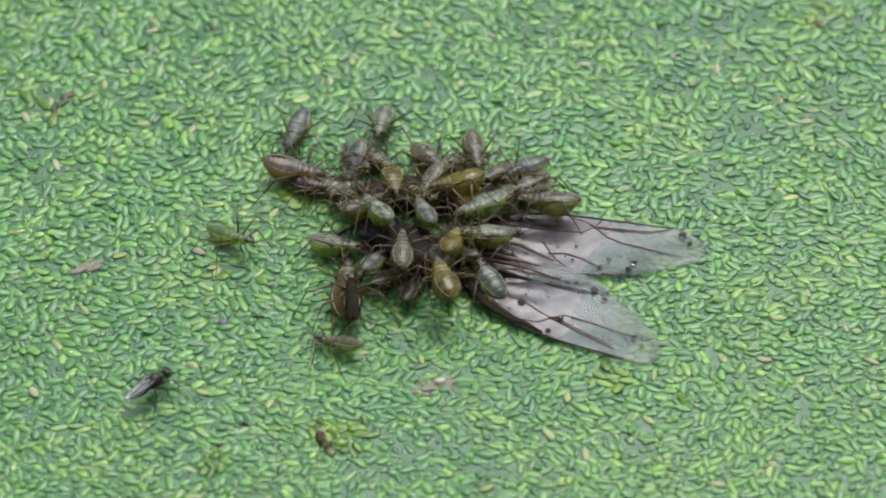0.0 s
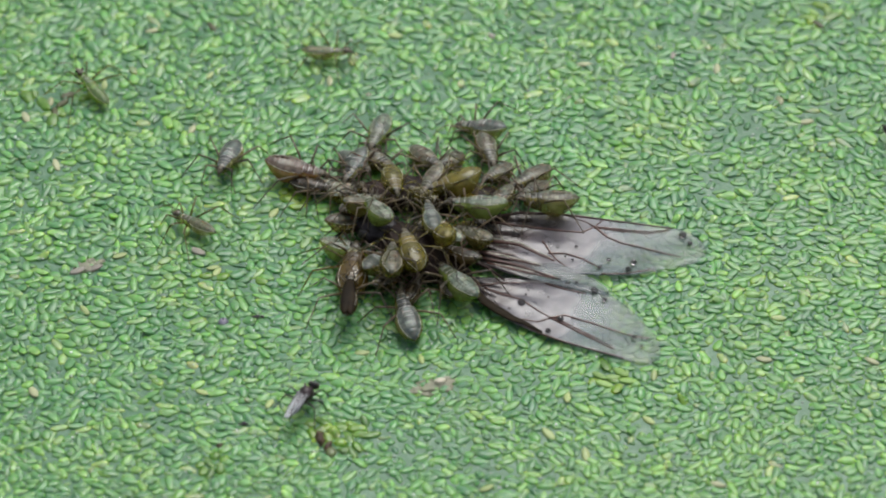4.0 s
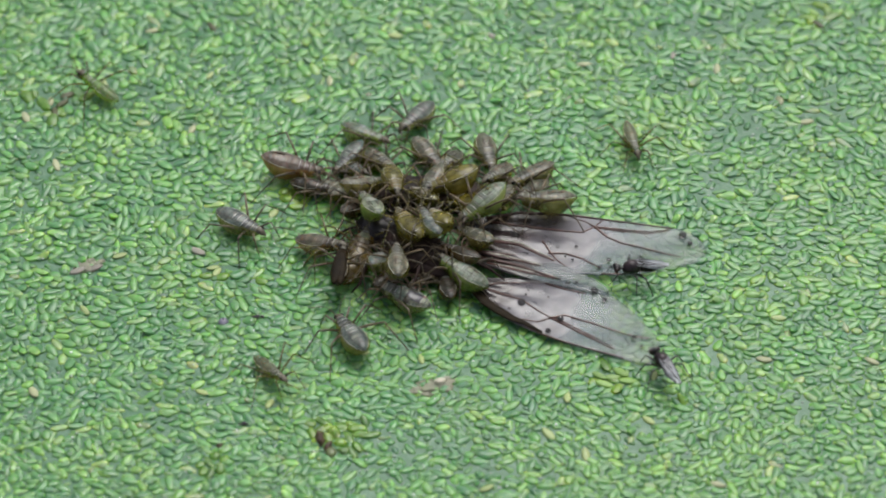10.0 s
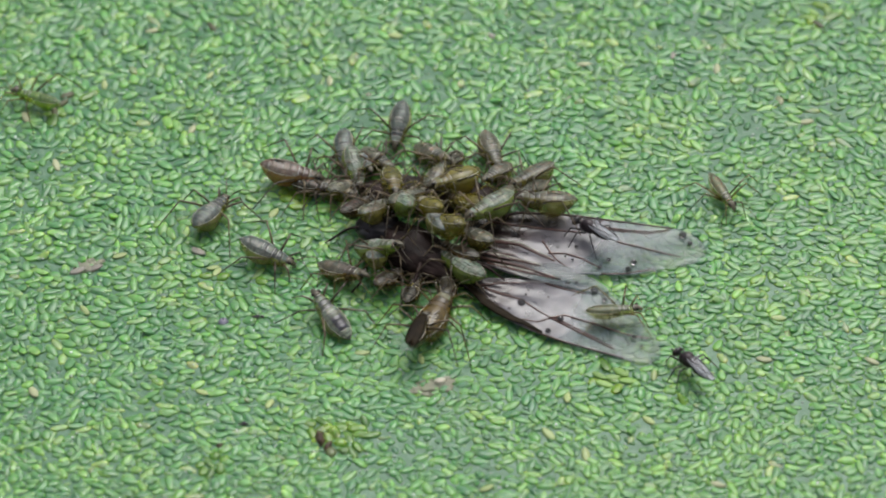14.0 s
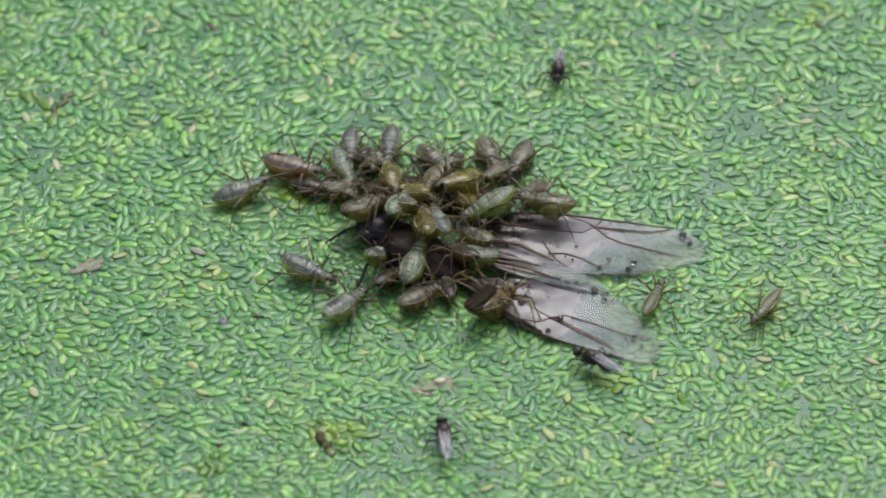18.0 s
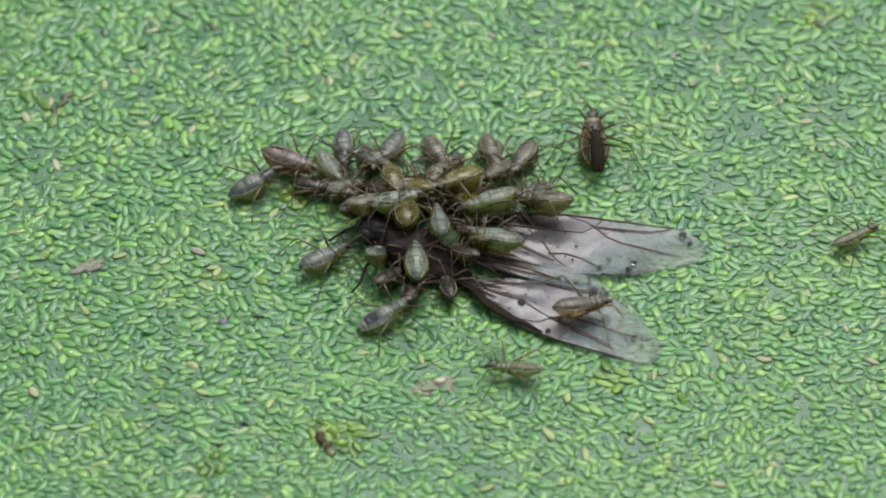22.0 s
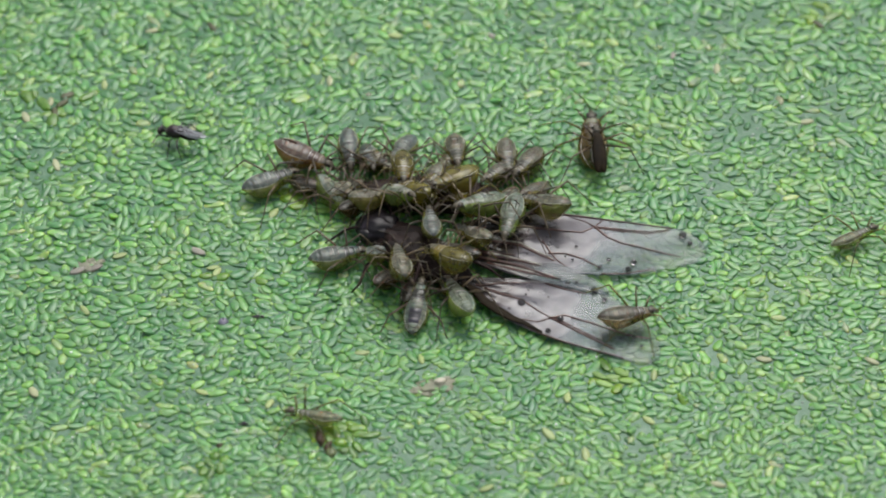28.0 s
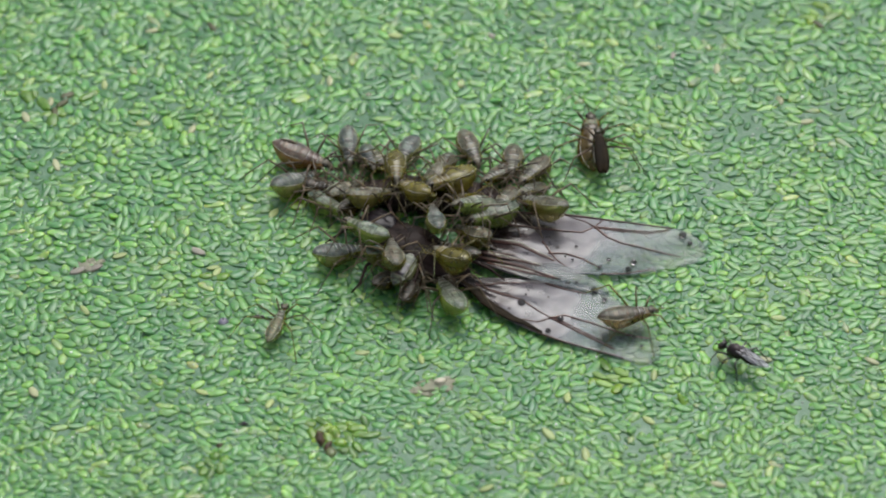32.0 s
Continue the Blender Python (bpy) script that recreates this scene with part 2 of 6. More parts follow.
M_SPECK = plain("drifting_speck", (0.16, 0.25, 0.19), (0.36, 0.44, 0.38), 2500.0, 0.25)
M_RUST = plain("rotten_leaf", (0.022, 0.013, 0.006), (0.070, 0.042, 0.018), 2200.0, 0.6)
M_HUSK = plain("olive_husk", (0.060, 0.082, 0.022), (0.150, 0.195, 0.080), 2400.0, 0.35)
M_FILM = partly_clear(plain("filmy_dead_matter", (0.20, 0.215, 0.145), (0.40, 0.385, 0.30), 1500.0, 0.6), (0.85, 0.82, 0.70), 0.42)
M_GRAIN = plain("bleached_grain", (0.42, 0.40, 0.30), (0.66, 0.60, 0.48), 2600.0, 0.4)
M_MAUVE = plain("mauve_bubble", (0.11, 0.11, 0.15), (0.23, 0.22, 0.28), 2600.0, 0.2)
# Opaque near-white: the bead's glint is put into its base colour.
M_BEAD, _t, _b = nodes("glint_bead", 0.08, 1.0)
_b.inputs["Base Color"].default_value = (0.75, 0.78, 0.76, 1)
_b.inputs["Coat Weight"].default_value = 1.0


# ---- mesh helpers, all in millimetres ----
def part(name, bm, material, parent=None, label="", at=None, smooth=True):
    """Links a bmesh as one mesh object, under a thing or a part."""
    bmesh.ops.recalc_face_normals(bm, faces=bm.faces[:])
    for f in bm.faces:
        f.smooth = smooth
    bm.transform(Matrix.Scale(MM, 4))
    me = bpy.data.meshes.new(name)
    bm.to_mesh(me)
    bm.free()
    for m in (material if isinstance(material, (list, tuple)) else [material]):
        me.materials.append(m)
    ob = new(name, me)
    if parent:
        ob.parent = parent
    if at is not None:
        ob.matrix_basis = at
    if label:
        ob["label"] = label
    return ob


def mm(x, y, z, rx=0, ry=0, rz=0):
    return pose(x * MM, y * MM, z * MM, rx, ry, rz)


def loft(bm, rings, seg=12):
    """A body along x from rings of (x, z, half width, half height up, half height down); the ends are closed to points."""
    rows = []
    for x, z, w, up, dn in rings:
        rows.append([bm.verts.new((x, w * math.cos(2 * math.pi * k / seg), z + (up if math.sin(2 * math.pi * k / seg) > 0 else dn) * math.sin(2 * math.pi * k / seg)))
                     for k in range(seg)])
    for a, b in zip(rows, rows[1:]):
        for k in range(seg):
            bm.faces.new((a[k], a[(k + 1) % seg], b[(k + 1) % seg], b[k]))
    for row in (rows[0], rows[-1]):
        c = bm.verts.new(sum((v.co for v in row), Vector()) / seg)
        for k in range(seg):
            bm.faces.new((row[k], row[(k + 1) % seg], c))
    return bm


def tube(bm, pts, radii, seg=6):
    """A tapering tube along points."""
    pts = [Vector(p) for p in pts]
    rows = []
    for i, p in enumerate(pts):
        d = (pts[min(i + 1, len(pts) - 1)] - pts[max(i - 1, 0)]).normalized()
        u = d.orthogonal().normalized() if abs(d.z) > 0.95 else d.cross(Vector((0, 0, 1))).normalized()
        v = d.cross(u)
        rows.append([bm.verts.new(p + radii[i] * (math.cos(2 * math.pi * k / seg) * u + math.sin(2 * math.pi * k / seg) * v)) for k in range(seg)])
    for a, b in zip(rows, rows[1:]):
        for k in range(seg):
            bm.faces.new((a[k], a[(k + 1) % seg], b[(k + 1) % seg], b[k]))
    bm.faces.new(rows[0])
    bm.faces.new(rows[-1])
    return bm


def ball(bm, c, r, seg=10, rings=6, squash=(1, 1, 1)):
    bmesh.ops.create_uvsphere(bm, u_segments=seg, v_segments=rings, radius=r,
                              matrix=Matrix.Translation(c) @ Matrix.Diagonal((*squash, 1)))
    return bm


def bend(a, b, c, n=6):
    """Points on a smooth bow from a over b to c."""
    a, b, c = Vector(a), Vector(b), Vector(c)
    return [(1 - s) ** 2 * a + 2 * s * (1 - s) * b + s * s * c for s in (i / n for i in range(n + 1))]


# ---- the water and its mat of fronds ----
bm = bmesh.new()
bmesh.ops.create_grid(bm, x_segments=8, y_segments=8, size=6000)
tagged(part("water", bm, M_WATER, at=mm(0, 0, 0)), "murky grey-green pond water under floating fronds", "water", kind="structure")


def flow(x, y):
    """The way along which neighbouring fronds line up."""
    a = noise.noise(Vector((x * 0.16, y * 0.20, 3.1)))
    b = noise.noise(Vector((x * 0.45, y * 0.45, 9.7)))
    wild = min(1.0, max(0.4, 0.7 + 0.03 * y - 0.012 * x))
    upright = 1.3 * min(1.0, max(0.0, 0.12 * y)) * min(1.0, max(0.0, 0.8 - 0.06 * x))
    return wild * (2.6 * a + 1.9 * b) + upright


def frond_mesh(n, rings):
    """Unit boat-shaped frond: long axis x, flat-topped, with blunt points."""
    vs, fs = [(-1, 0, 0.05)], []
    for i in range(1, rings):
        s = -1 + 2 * i / rings
        w = (1 - abs(s) ** 2.0) ** 0.70
        for k in range(n):
            a = 2 * math.pi * k / n
            z = math.sin(a)
            vs.append((s, w * math.cos(a), (0.38 if z > 0 else 0.8) * w * z + 0.09 * s * s))
    vs.append((1, 0, 0.05))
    for k in range(n):
        fs.append((0, 1 + (k + 1) % n, 1 + k))
        last = 1 + (rings - 2) * n
        fs.append((len(vs) - 1, last + k, last + (k + 1) % n))
        for i in range(rings - 2):
            p = 1 + i * n
            fs.append((p + k, p + (k + 1) % n, p + n + (k + 1) % n, p + n + k))
    return np.array(vs), fs


# The fronds grow larger towards the far side of the mat: least and greatest size.
GROWN = (0.96, 1.31)


def grown(y):
    return np.clip(1.12 + 0.011 * y, *GROWN)


def settle(seed, x0, x1, y0, y1, area, rounds):
    """Fronds packed until they nearly touch: rows of x, y, turn, half length, half width.
    Each one pushes its neighbours away, and is turned by them, as three discs along its length."""
    g = np.random.RandomState(seed)
    tries = int((x1 - x0) * (y1 - y0) / (area * GROWN[0] ** 2))
    x, y = g.uniform(x0, x1, tries), g.uniform(y0, y1, tries)
    kept = g.uniform(size=tries) < (GROWN[0] / grown(y)) ** 2
    x, y = x[kept], y[kept]
    n = len(x)
    a = np.array([flow(p, q) for p, q in zip(x, y)]) + g.normal(0, 0.45, n)
    loose = g.uniform(size=n) < 0.2
    a[loose] = g.uniform(0, math.pi, loose.sum())
    ln = g.uniform(0.33, 0.50, n) * np.where(g.uniform(size=n) < 0.32, 0.70, 1.0)
    wd = g.uniform(0.176, 0.248, n)
    ln, wd = ln * grown(y), wd * grown(y)
    cell, slots = 0.5, 10
    nx, ny = int((x1 - x0) / cell) + 3, int((y1 - y0) / cell) + 3
    owner = np.repeat(np.arange(n), 3)
    along = np.tile((-0.68, 0.0, 0.68), n) * ln[owner]
    r = wd[owner] * np.tile((0.80, 1.0, 0.80), n)
    for k in range(rounds):
        ca, sa = np.cos(a)[owner], np.sin(a)[owner]
        px, py = x[owner] + along * ca, y[owner] + along * sa
        ci = np.clip(((px - x0) / cell).astype(int) + 1, 0, nx - 1)
        cj = np.clip(((py - y0) / cell).astype(int) + 1, 0, ny - 1)
        key = ci * ny + cj
        order = np.argsort(key, kind="stable")
        first = np.searchsorted(key[order], key[order])
        rank = np.arange(len(order)) - first
        table = np.full((nx * ny, slots), -1)
        fit = rank < slots
        table[key[order][fit], rank[fit]] = order[fit]
        fx, fy = np.zeros(len(px)), np.zeros(len(px))
        for di in (-1, 0, 1):
            for dj in (-1, 0, 1):
                near_key = np.clip(ci + di, 0, nx - 1) * ny + np.clip(cj + dj, 0, ny - 1)
                for sl in range(slots):
                    q = table[near_key, sl]
                    ok = (q >= 0) & (owner[q] != owner)
                    dx, dy = px - px[q], py - py[q]
                    d = np.sqrt(dx * dx + dy * dy) + 1e-6
                    push = np.where(ok, np.maximum(0, r + r[q] - d), 0) / d
                    fx += push * dx
                    fy += push * dy
        step = 0.42
        x += step * np.bincount(owner, fx, n) / 2
        y += step * np.bincount(owner, fy, n) / 2
        a += np.clip(0.5 * np.bincount(owner, along * (ca * fy - sa * fx), n) / (ln * ln), -0.2, 0.2)
        x, y = np.clip(x, x0, x1), np.clip(y, y0, y1)
    return list(zip(x.tolist(), y.tolist(), a.tolist(), ln.tolist(), wd.tolist()))


def waist(s, rng):
    """The nick where a daughter frond still hangs on its mother."""
    return 1 - rng.uniform(0.12, 0.34) * np.exp(-((s - rng.uniform(-0.3, 0.3)) / 0.17) ** 2)


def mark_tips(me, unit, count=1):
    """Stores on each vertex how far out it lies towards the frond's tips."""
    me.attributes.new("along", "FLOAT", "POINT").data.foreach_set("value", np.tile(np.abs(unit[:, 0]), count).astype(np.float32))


def frond_field(name, places, n, rings, rng, label, material, deep=0.004):
    unit, faces = frond_mesh(n, rings)
    verts, polys = [], []
    for x, y, a, ln, wd in places:
        tip, lean = rng.gauss(0, 0.07), rng.gauss(0, 0.12)
        if rng.random() < 0.05:
            tip = rng.uniform(-0.5, 0.5)
        m = (Matrix.Translation((x, y, deep + rng.uniform(-0.03, 0.03))) @ Euler((lean, tip, a)).to_matrix().to_4x4())
        p = unit * (ln, wd, wd * rng.uniform(0.8, 1.05))
        p[:, 1:] *= (1 + rng.uniform(-0.25, 0.25) * p[:, :1] / ln)
        if rng.random() < 0.38:
            p[:, 1:] *= waist(unit[:, :1], rng)
        p[:, 1] += 0.22 * wd * rng.uniform(-1, 1) * unit[:, 0] ** 2
        p = p @ np.array(m.to_3x3()).T + np.array(m.translation)
        base = len(verts)
        verts.extend((p * MM).tolist())
        polys.extend(tuple(i + base for i in f) for f in faces)
    me = bpy.data.meshes.new(name)
    me.from_pydata(verts, [], polys)
    me.polygons.foreach_set("use_smooth", [True] * len(polys))
    me.materials.append(material)
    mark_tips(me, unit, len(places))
    return tagged(new(name, me), label, "duckweed", kind="stuff")


# Spots where the mat has thinned out: x, y, radius.
THIN_SPOTS = [(12.0, 11.9, 2.6), (16.3, 11.5, 2.2), (19.0, 9.3, 2.6), (14.6, 8.5, 2.2), (4.3, 16.8, 2.4), (-18.2, -11.7, 2.6), (-17.3, -8.0, 2.0), (-2.1, -13.7, 2.6), (2.9, -14.3, 2.8),
              (7.9, -12.4, 1.8), (-1.8, 10.2, 1.6), (13.8, 15.9, 2.4), (17.7, -14.6, 2.2), (-12.4, -11.3, 1.8), (-15.4, 11.2, 1.6), (-20.3, -12.0, 2.0), (-9.9, -4.8, 1.2), (12.3, 4.0, 1.3), (8.5, 12.0, 1.8)]


def bare(x, y):
    """Where the water shows between the fronds."""
    open_water = max(1 - math.hypot(x - px, y - py) / r for px, py, r in THIN_SPOTS)
    return noise.noise(Vector((x * 0.33, y * 0.28, 40.0))) + 0.7 * noise.noise(Vector((x * 1.0, y * 0.9, 7.0))) + 0.9 * max(0.0, open_water) > 0.48


# Single fronds and scraps that stand out by their colour: x, y on the water.
ODD = [
    ("yellowed_frond", M_PEACH, "pale peach dying frond among green ones", (1.05, 1.25), [(7.3, 13.4), (-15.2, 16.1), (14.7, -7.2), (17.1, 10.6), (18.3, 9.0), (19.6, -7.3), (-5.8, 12.1), (14.1, 13.0), (-19.9, 10.5), (-21.0, 9.3), (-18.5, -9.2), (12.0, -14.6), (-12.6, 8.4), (-19.1, 5.8)]),
    ("yellowed_frond", M_YELLOW, "yellowed frond among green ones", (0.95, 1.2), [(-17.3, 11.8), (-8.2, 2.4), (-10.9, -1.3), (-10.7, -1.6), (-10.9, -9.2), (9.6, -8.2), (-12.0, 12.5), (4.7, -11.7), (1.9, -14.8), (-7.8, -9.9), (6.3, -12.9), (5.6, -9.5), (-1.0, -7.2), (-16.7, -4.1), (15.6, -4.6), (9.2, -10.9), (-3.7, -6.8), (-15.4, -0.5), (-2.5, 15.7)]),
    ("light_frond", M_LIME, "fresh lime-green frond lying on the mat", (1.1, 1.35), [(7.7, -8.3), (8.1, -8.0), (7.3, -8.7), (8.4, -8.5), (7.1, -8.2), (19.5, 17.6), (20.2, 17.9), (19.1, 17.2)]),
    ("rotting_frond", M_BROWN, "brown rotting frond in a gap of the mat", (1.0, 1.35), [(19.7, 16.6), (-19.6, 9.7), (-19.3, 10.4), (-12.1, 16.4), (-19.1, 11.0)]),
    ("dead_scrap", M_PINK, "pinkish-grey scrap of dead plant matter", (0.8, 1.4), [(-17.3, -1.5), (-16.5, -1.3), (-11.7, -0.2), (11.9, 14.1), (2.5, 15.7)]),
]
rng = random.Random(7)
packed = settle(5, -27.0, 27.0, -20.0, 25.0, 0.242, 40)
spots = [p for row in ODD for p in row[4]]
near = [p for p in packed if not (bare(p[0], p[1]) and rng.random() < 0.5) and rng.random() > 0.02
        and all((p[0] - q[0]) ** 2 + (p[1] - q[1]) ** 2 > 0.09 for q in spots)]
# The one at (-7.3, 3.6) paints the shade under striped_one as darker fronds.
CLUMPS = [(-19.7, 10.0, 1.0), (7.7, -8.3, 0.8), (-5.3, -11.5, 0.9), (19.8, 17.6, 0.9), (-10.8, -1.6, 0.7), (-7.3, 3.6, 0.8), (-18.2, 11.1, 0.6), (-3.6, -11.5, 0.6), (-8.9, -2.3, 0.5), (10.6, -9.4, 0.4), (-20.8, 10.9, 0.5), (-10.2, -13.3, 0.8), (-4.4, -12.2, 0.7)]
clump = [p for p in near if any((p[0] - x) ** 2 + (p[1] - y) ** 2 < (r * rng.uniform(0.6, 1.25)) ** 2 for x, y, r in CLUMPS)]
frond_field("frond_clumps", [(x, y, a, ln * 1.1, wd * 1.1) for x, y, a, ln, wd in clump], 8, 9, rng, "darker olive-green clumps of fronds in the mat", M_CLUMP, 0.025)
dull = set(clump)
near = [p for p in near if p not in dull]
# Those that lie before the clump are pieces of their own; the rest of the mat is one sheet of them.
single = [p for p in near if -8.0 < p[0] < 8.0 and -9.2 < p[1] < -5.2]
picked = set(single)
mat = frond_field("frond_mat", [p for p in near if p not in picked], 8, 9, rng, "dense mat of tiny bright-green rice-shaped floating fronds", M_FROND)
unit, faces = frond_mesh(8, 9)
shapes = []
for k in range(18):
    p = unit.copy()
    p[:, 1:] *= 1 + rng.uniform(-0.25, 0.25) * p[:, :1]
    if k % 3 == 0:
        p[:, 1:] *= waist(unit[:, :1], rng)
    p[:, 1] += 0.22 * rng.uniform(-1, 1) * p[:, 0] ** 2
    me = bpy.data.meshes.new("frond")
    me.from_pydata((p * MM).tolist(), [], faces)
    me.polygons.foreach_set("use_smooth", [True] * len(faces))
    me.materials.append(M_FROND_ONE)
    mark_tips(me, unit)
    shapes.append(me)
for x, y, a, ln, wd in single:
    ob = new("frond", rng.choice(shapes))
    ob.parent = mat
    ob.matrix_basis = mm(x, y, 0.004 + rng.uniform(-0.03, 0.03)) @ Euler((rng.gauss(0, 0.12), rng.gauss(0, 0.07), a)).to_matrix().to_4x4() @ Matrix.Diagonal((ln, wd, wd * 0.95, 1))
gaps = [(x, y, a, ln * rng.uniform(0.45, 0.95), wd * rng.uniform(0.6, 0.95)) for x, y, a, ln, wd in settle(8, -27.0, 27.0, -20.0, 25.0, 0.24, 10)]
frond_field("sunken_fronds", gaps, 6, 6, rng, "grey-green fronds half sunk in the gaps of the mat", M_SUNK, 0.002)
wide = [p for p in settle(6, -48.0, 48.0, -40.0, 48.0, 0.36, 14) if not (-26.8 < p[0] < 26.8 and -19.8 < p[1] < 24.8)]
frond_field("frond_mat_margin", wide, 6, 5, rng, "surrounding mat of tiny green floating fronds", M_FROND)
unit, faces = frond_mesh(10, 9)
for name, material, label, (small, big), places in ODD:
    me = bpy.data.meshes.new(name)
    me.from_pydata((unit * (0.48, 0.2, 0.2) * MM).tolist(), [], faces)
    me.polygons.foreach_set("use_smooth", [True] * len(faces))
    me.materials.append(material)
    for x, y in places:
        ob = tagged(new(name, me), label, "frond", "discoloured fronds")
        k = rng.uniform(small, big) * 0.74
        ob.matrix_basis = mm(x, y, 0.06, rng.uniform(-10, 10), rng.uniform(-8, 8), rng.uniform(0, 180))
        ob.scale = (k, k * rng.uniform(0.9, 1.15), k)


# Beads of water, coloured white for the glints of the sky, a few on the fronds.
bm = bmesh.new()
for x, y, a, ln, wd in rng.sample(near, 480):
    ball(bm, (x + rng.uniform(-0.2, 0.2), y + rng.uniform(-0.05, 0.05), 0.42 * wd), rng.uniform(0.022, 0.05), 8, 6)
for x, y, a, ln, wd in rng.sample(near, 60):
    ball(bm, (x, y, 0.44 * wd), rng.uniform(0.05, 0.085), 8, 6, (1, 0.8, 0.6))
tagged(part("water_beads", bm, M_BEAD), "tiny water beads painted white as glints on the green fronds", "water drops", kind="stuff")


# Pale specks and tiny bubbles that drift where the water is open.
bm = bmesh.new()
count = 0
while count < 420:
    x, y = rng.uniform(-22, 22), rng.uniform(-16, 19)
    if bare(x, y):
        ball(bm, (x, y, 0.008), rng.uniform(0.04, 0.11), 8, 5, (1, rng.uniform(0.6, 1.0), 0.35))
        count += 1
tagged(part("water_specks", bm, M_SPECK), "pale drifting specks and bubbles in open water", "bubbles", kind="stuff")


def lump(name, x, y, size, turn, material, label, category, rough=0.25):
    """A small uneven piece that lies half sunk among the fronds."""
    bm = bmesh.new()
    bmesh.ops.create_icosphere(bm, subdivisions=3, radius=1.0)
    for v in bm.verts:
        v.co *= 1 + rough * noise.noise(v.co * 1.6 + Vector((x, y, 0))) + 0.5 * rough * noise.noise(v.co * 4.0)
        v.co = Vector((v.co.x * size[0], v.co.y * size[1], v.co.z * size[2]))
    return tagged(part(name, bm, material, at=mm(x, y, 0.05, 0, 0, turn)), label, category)


lump("dead_scrap", -5.45, -11.95, (0.19, 0.44, 0.20), 12, M_RUST, "dark brown scrap of rotting leaf between fronds", "plant scrap", 0.5)
lump("dead_scrap", -5.10, -12.40, (0.14, 0.28, 0.16), -30, M_RUST, "dark brown scrap of rotting leaf between fronds", "plant scrap", 0.5)
lump("dead_scrap", -8.75, -4.55, (0.21, 0.085, 0.09), 18, M_SOOT, "black scrap of rotten matter on the mat", "plant scrap", 0.6)
lump("dead_scrap", -8.40, -4.50, (0.09, 0.07, 0.07), -10, M_SOOT, "black scrap of rotten matter on the mat", "plant scrap", 0.6)
lump("dead_scrap", -8.9, -11.1, (0.22, 0.10, 0.10), 5, M_SOOT, "black scrap of rotten matter on the mat", "plant scrap", 0.6)
lump("dead_scrap", -9.9, -12.35, (0.15, 0.11, 0.10), 40, M_RUST, "dark brown scrap of rotting leaf between fronds", "plant scrap", 0.6)
lump("seed_husk", -4.95, -12.75, (0.25, 0.27, 0.14), 0, M_HUSK, "small round olive seed husk in a gap", "seed", 0.12)
for x, y, wide, turn in ((-0.25, -8.75, 0.78, 15), (-1.15, -9.1, 0.55, -20), (0.15, -8.40, 0.45, 40), (-16.95, -1.15, 0.62, 10), (-16.75, -0.85, 0.34, -35)):
    lump("dead_scrap", x, y, (wide, wide * 0.62, 0.07), turn, M_FILM, "filmy pinkish-brown scrap of dead plant matter", "plant scrap", 0.8).location.z = 0.015 * MM
lump("seed_husk", -0.13, -8.57, (0.27, 0.17, 0.13), 12, M_GRAIN, "pale bleached grain lying on a filmy scrap", "seed", 0.12).location.z = 0.12 * MM
bubble = lump("gas_bubble", -10.2, -4.85, (0.23, 0.25, 0.18), 0, M_MAUVE, "mauve-grey bubble with a black speck", "bubble", 0.05)
bm = bmesh.new()
ball(bm, (0.02, 0.03, 0.17), 0.055, 8, 6)
part("speck", bm, M_SOOT, bubble, "black speck")


# ---- water treaders ----
def leg_mesh(hip, knee, foot, thick):
    bm = bmesh.new()
    hip, knee, foot = Vector(hip), Vector(knee), Vector(foot)
    ankle = foot + (knee - foot) * 0.16 + Vector((0, 0, 0.02))
    pts = [hip, hip.lerp(knee, 0.5) + Vector((0, 0, 0.05)), knee, knee.lerp(ankle, 0.08) + Vector((0, 0, -0.01)), knee.lerp(ankle, 0.6), ankle, foot]
    tube(bm, [p - hip for p in pts], [thick * k for k in (1.25, 1.15, 0.85, 0.75, 0.6, 0.5, 0.4)])
    return bm, hip


BODY_UP = 0.70
# Half width along the body: a broad abdomen that ends in a point, and a much narrower thorax.
BODY_LINE = ((-1.55, -1.49, -1.37, -1.18, -0.90, -0.60, -0.30, -0.04, 0.17, 0.40, 0.62, 0.86), (0.03, 0.115, 0.245, 0.385, 0.50, 0.55, 0.535, 0.475, 0.405, 0.36, 0.325, 0.24))


def body_ring(x, fat):
    """Centre height, half width, rise of the back and depth of the belly at x."""
    w = float(np.interp(x, *BODY_LINE)) * fat
    deep = float(np.interp(x, (-1.5, -1.1, -0.6, -0.1, 0.3, 0.9), (0.6, 1.0, 1.18, 1.15, 1.0, 0.8)))
    return BODY_UP - 0.04 + 0.15 * max(0.0, -x - 0.7), w, 0.62 * w, 0.05 + w * deep


def skin_point(x, a, fat, out=0.0):
    """A point of the body's skin: a runs round the body, 0 to pi over the flat back, on to 2 pi under the round belly."""
    z, w, up, dn = body_ring(x, fat)
    c, s = math.cos(a), math.sin(a)
    if s >= 0:
        return (x, (w + out) * c, z + (up + out) * (1 - abs(c) ** 2.3) ** 0.75)
    return (x, (w + out) * math.copysign(abs(c) ** 0.78, c), z - (dn + out) * abs(s) ** 0.92)


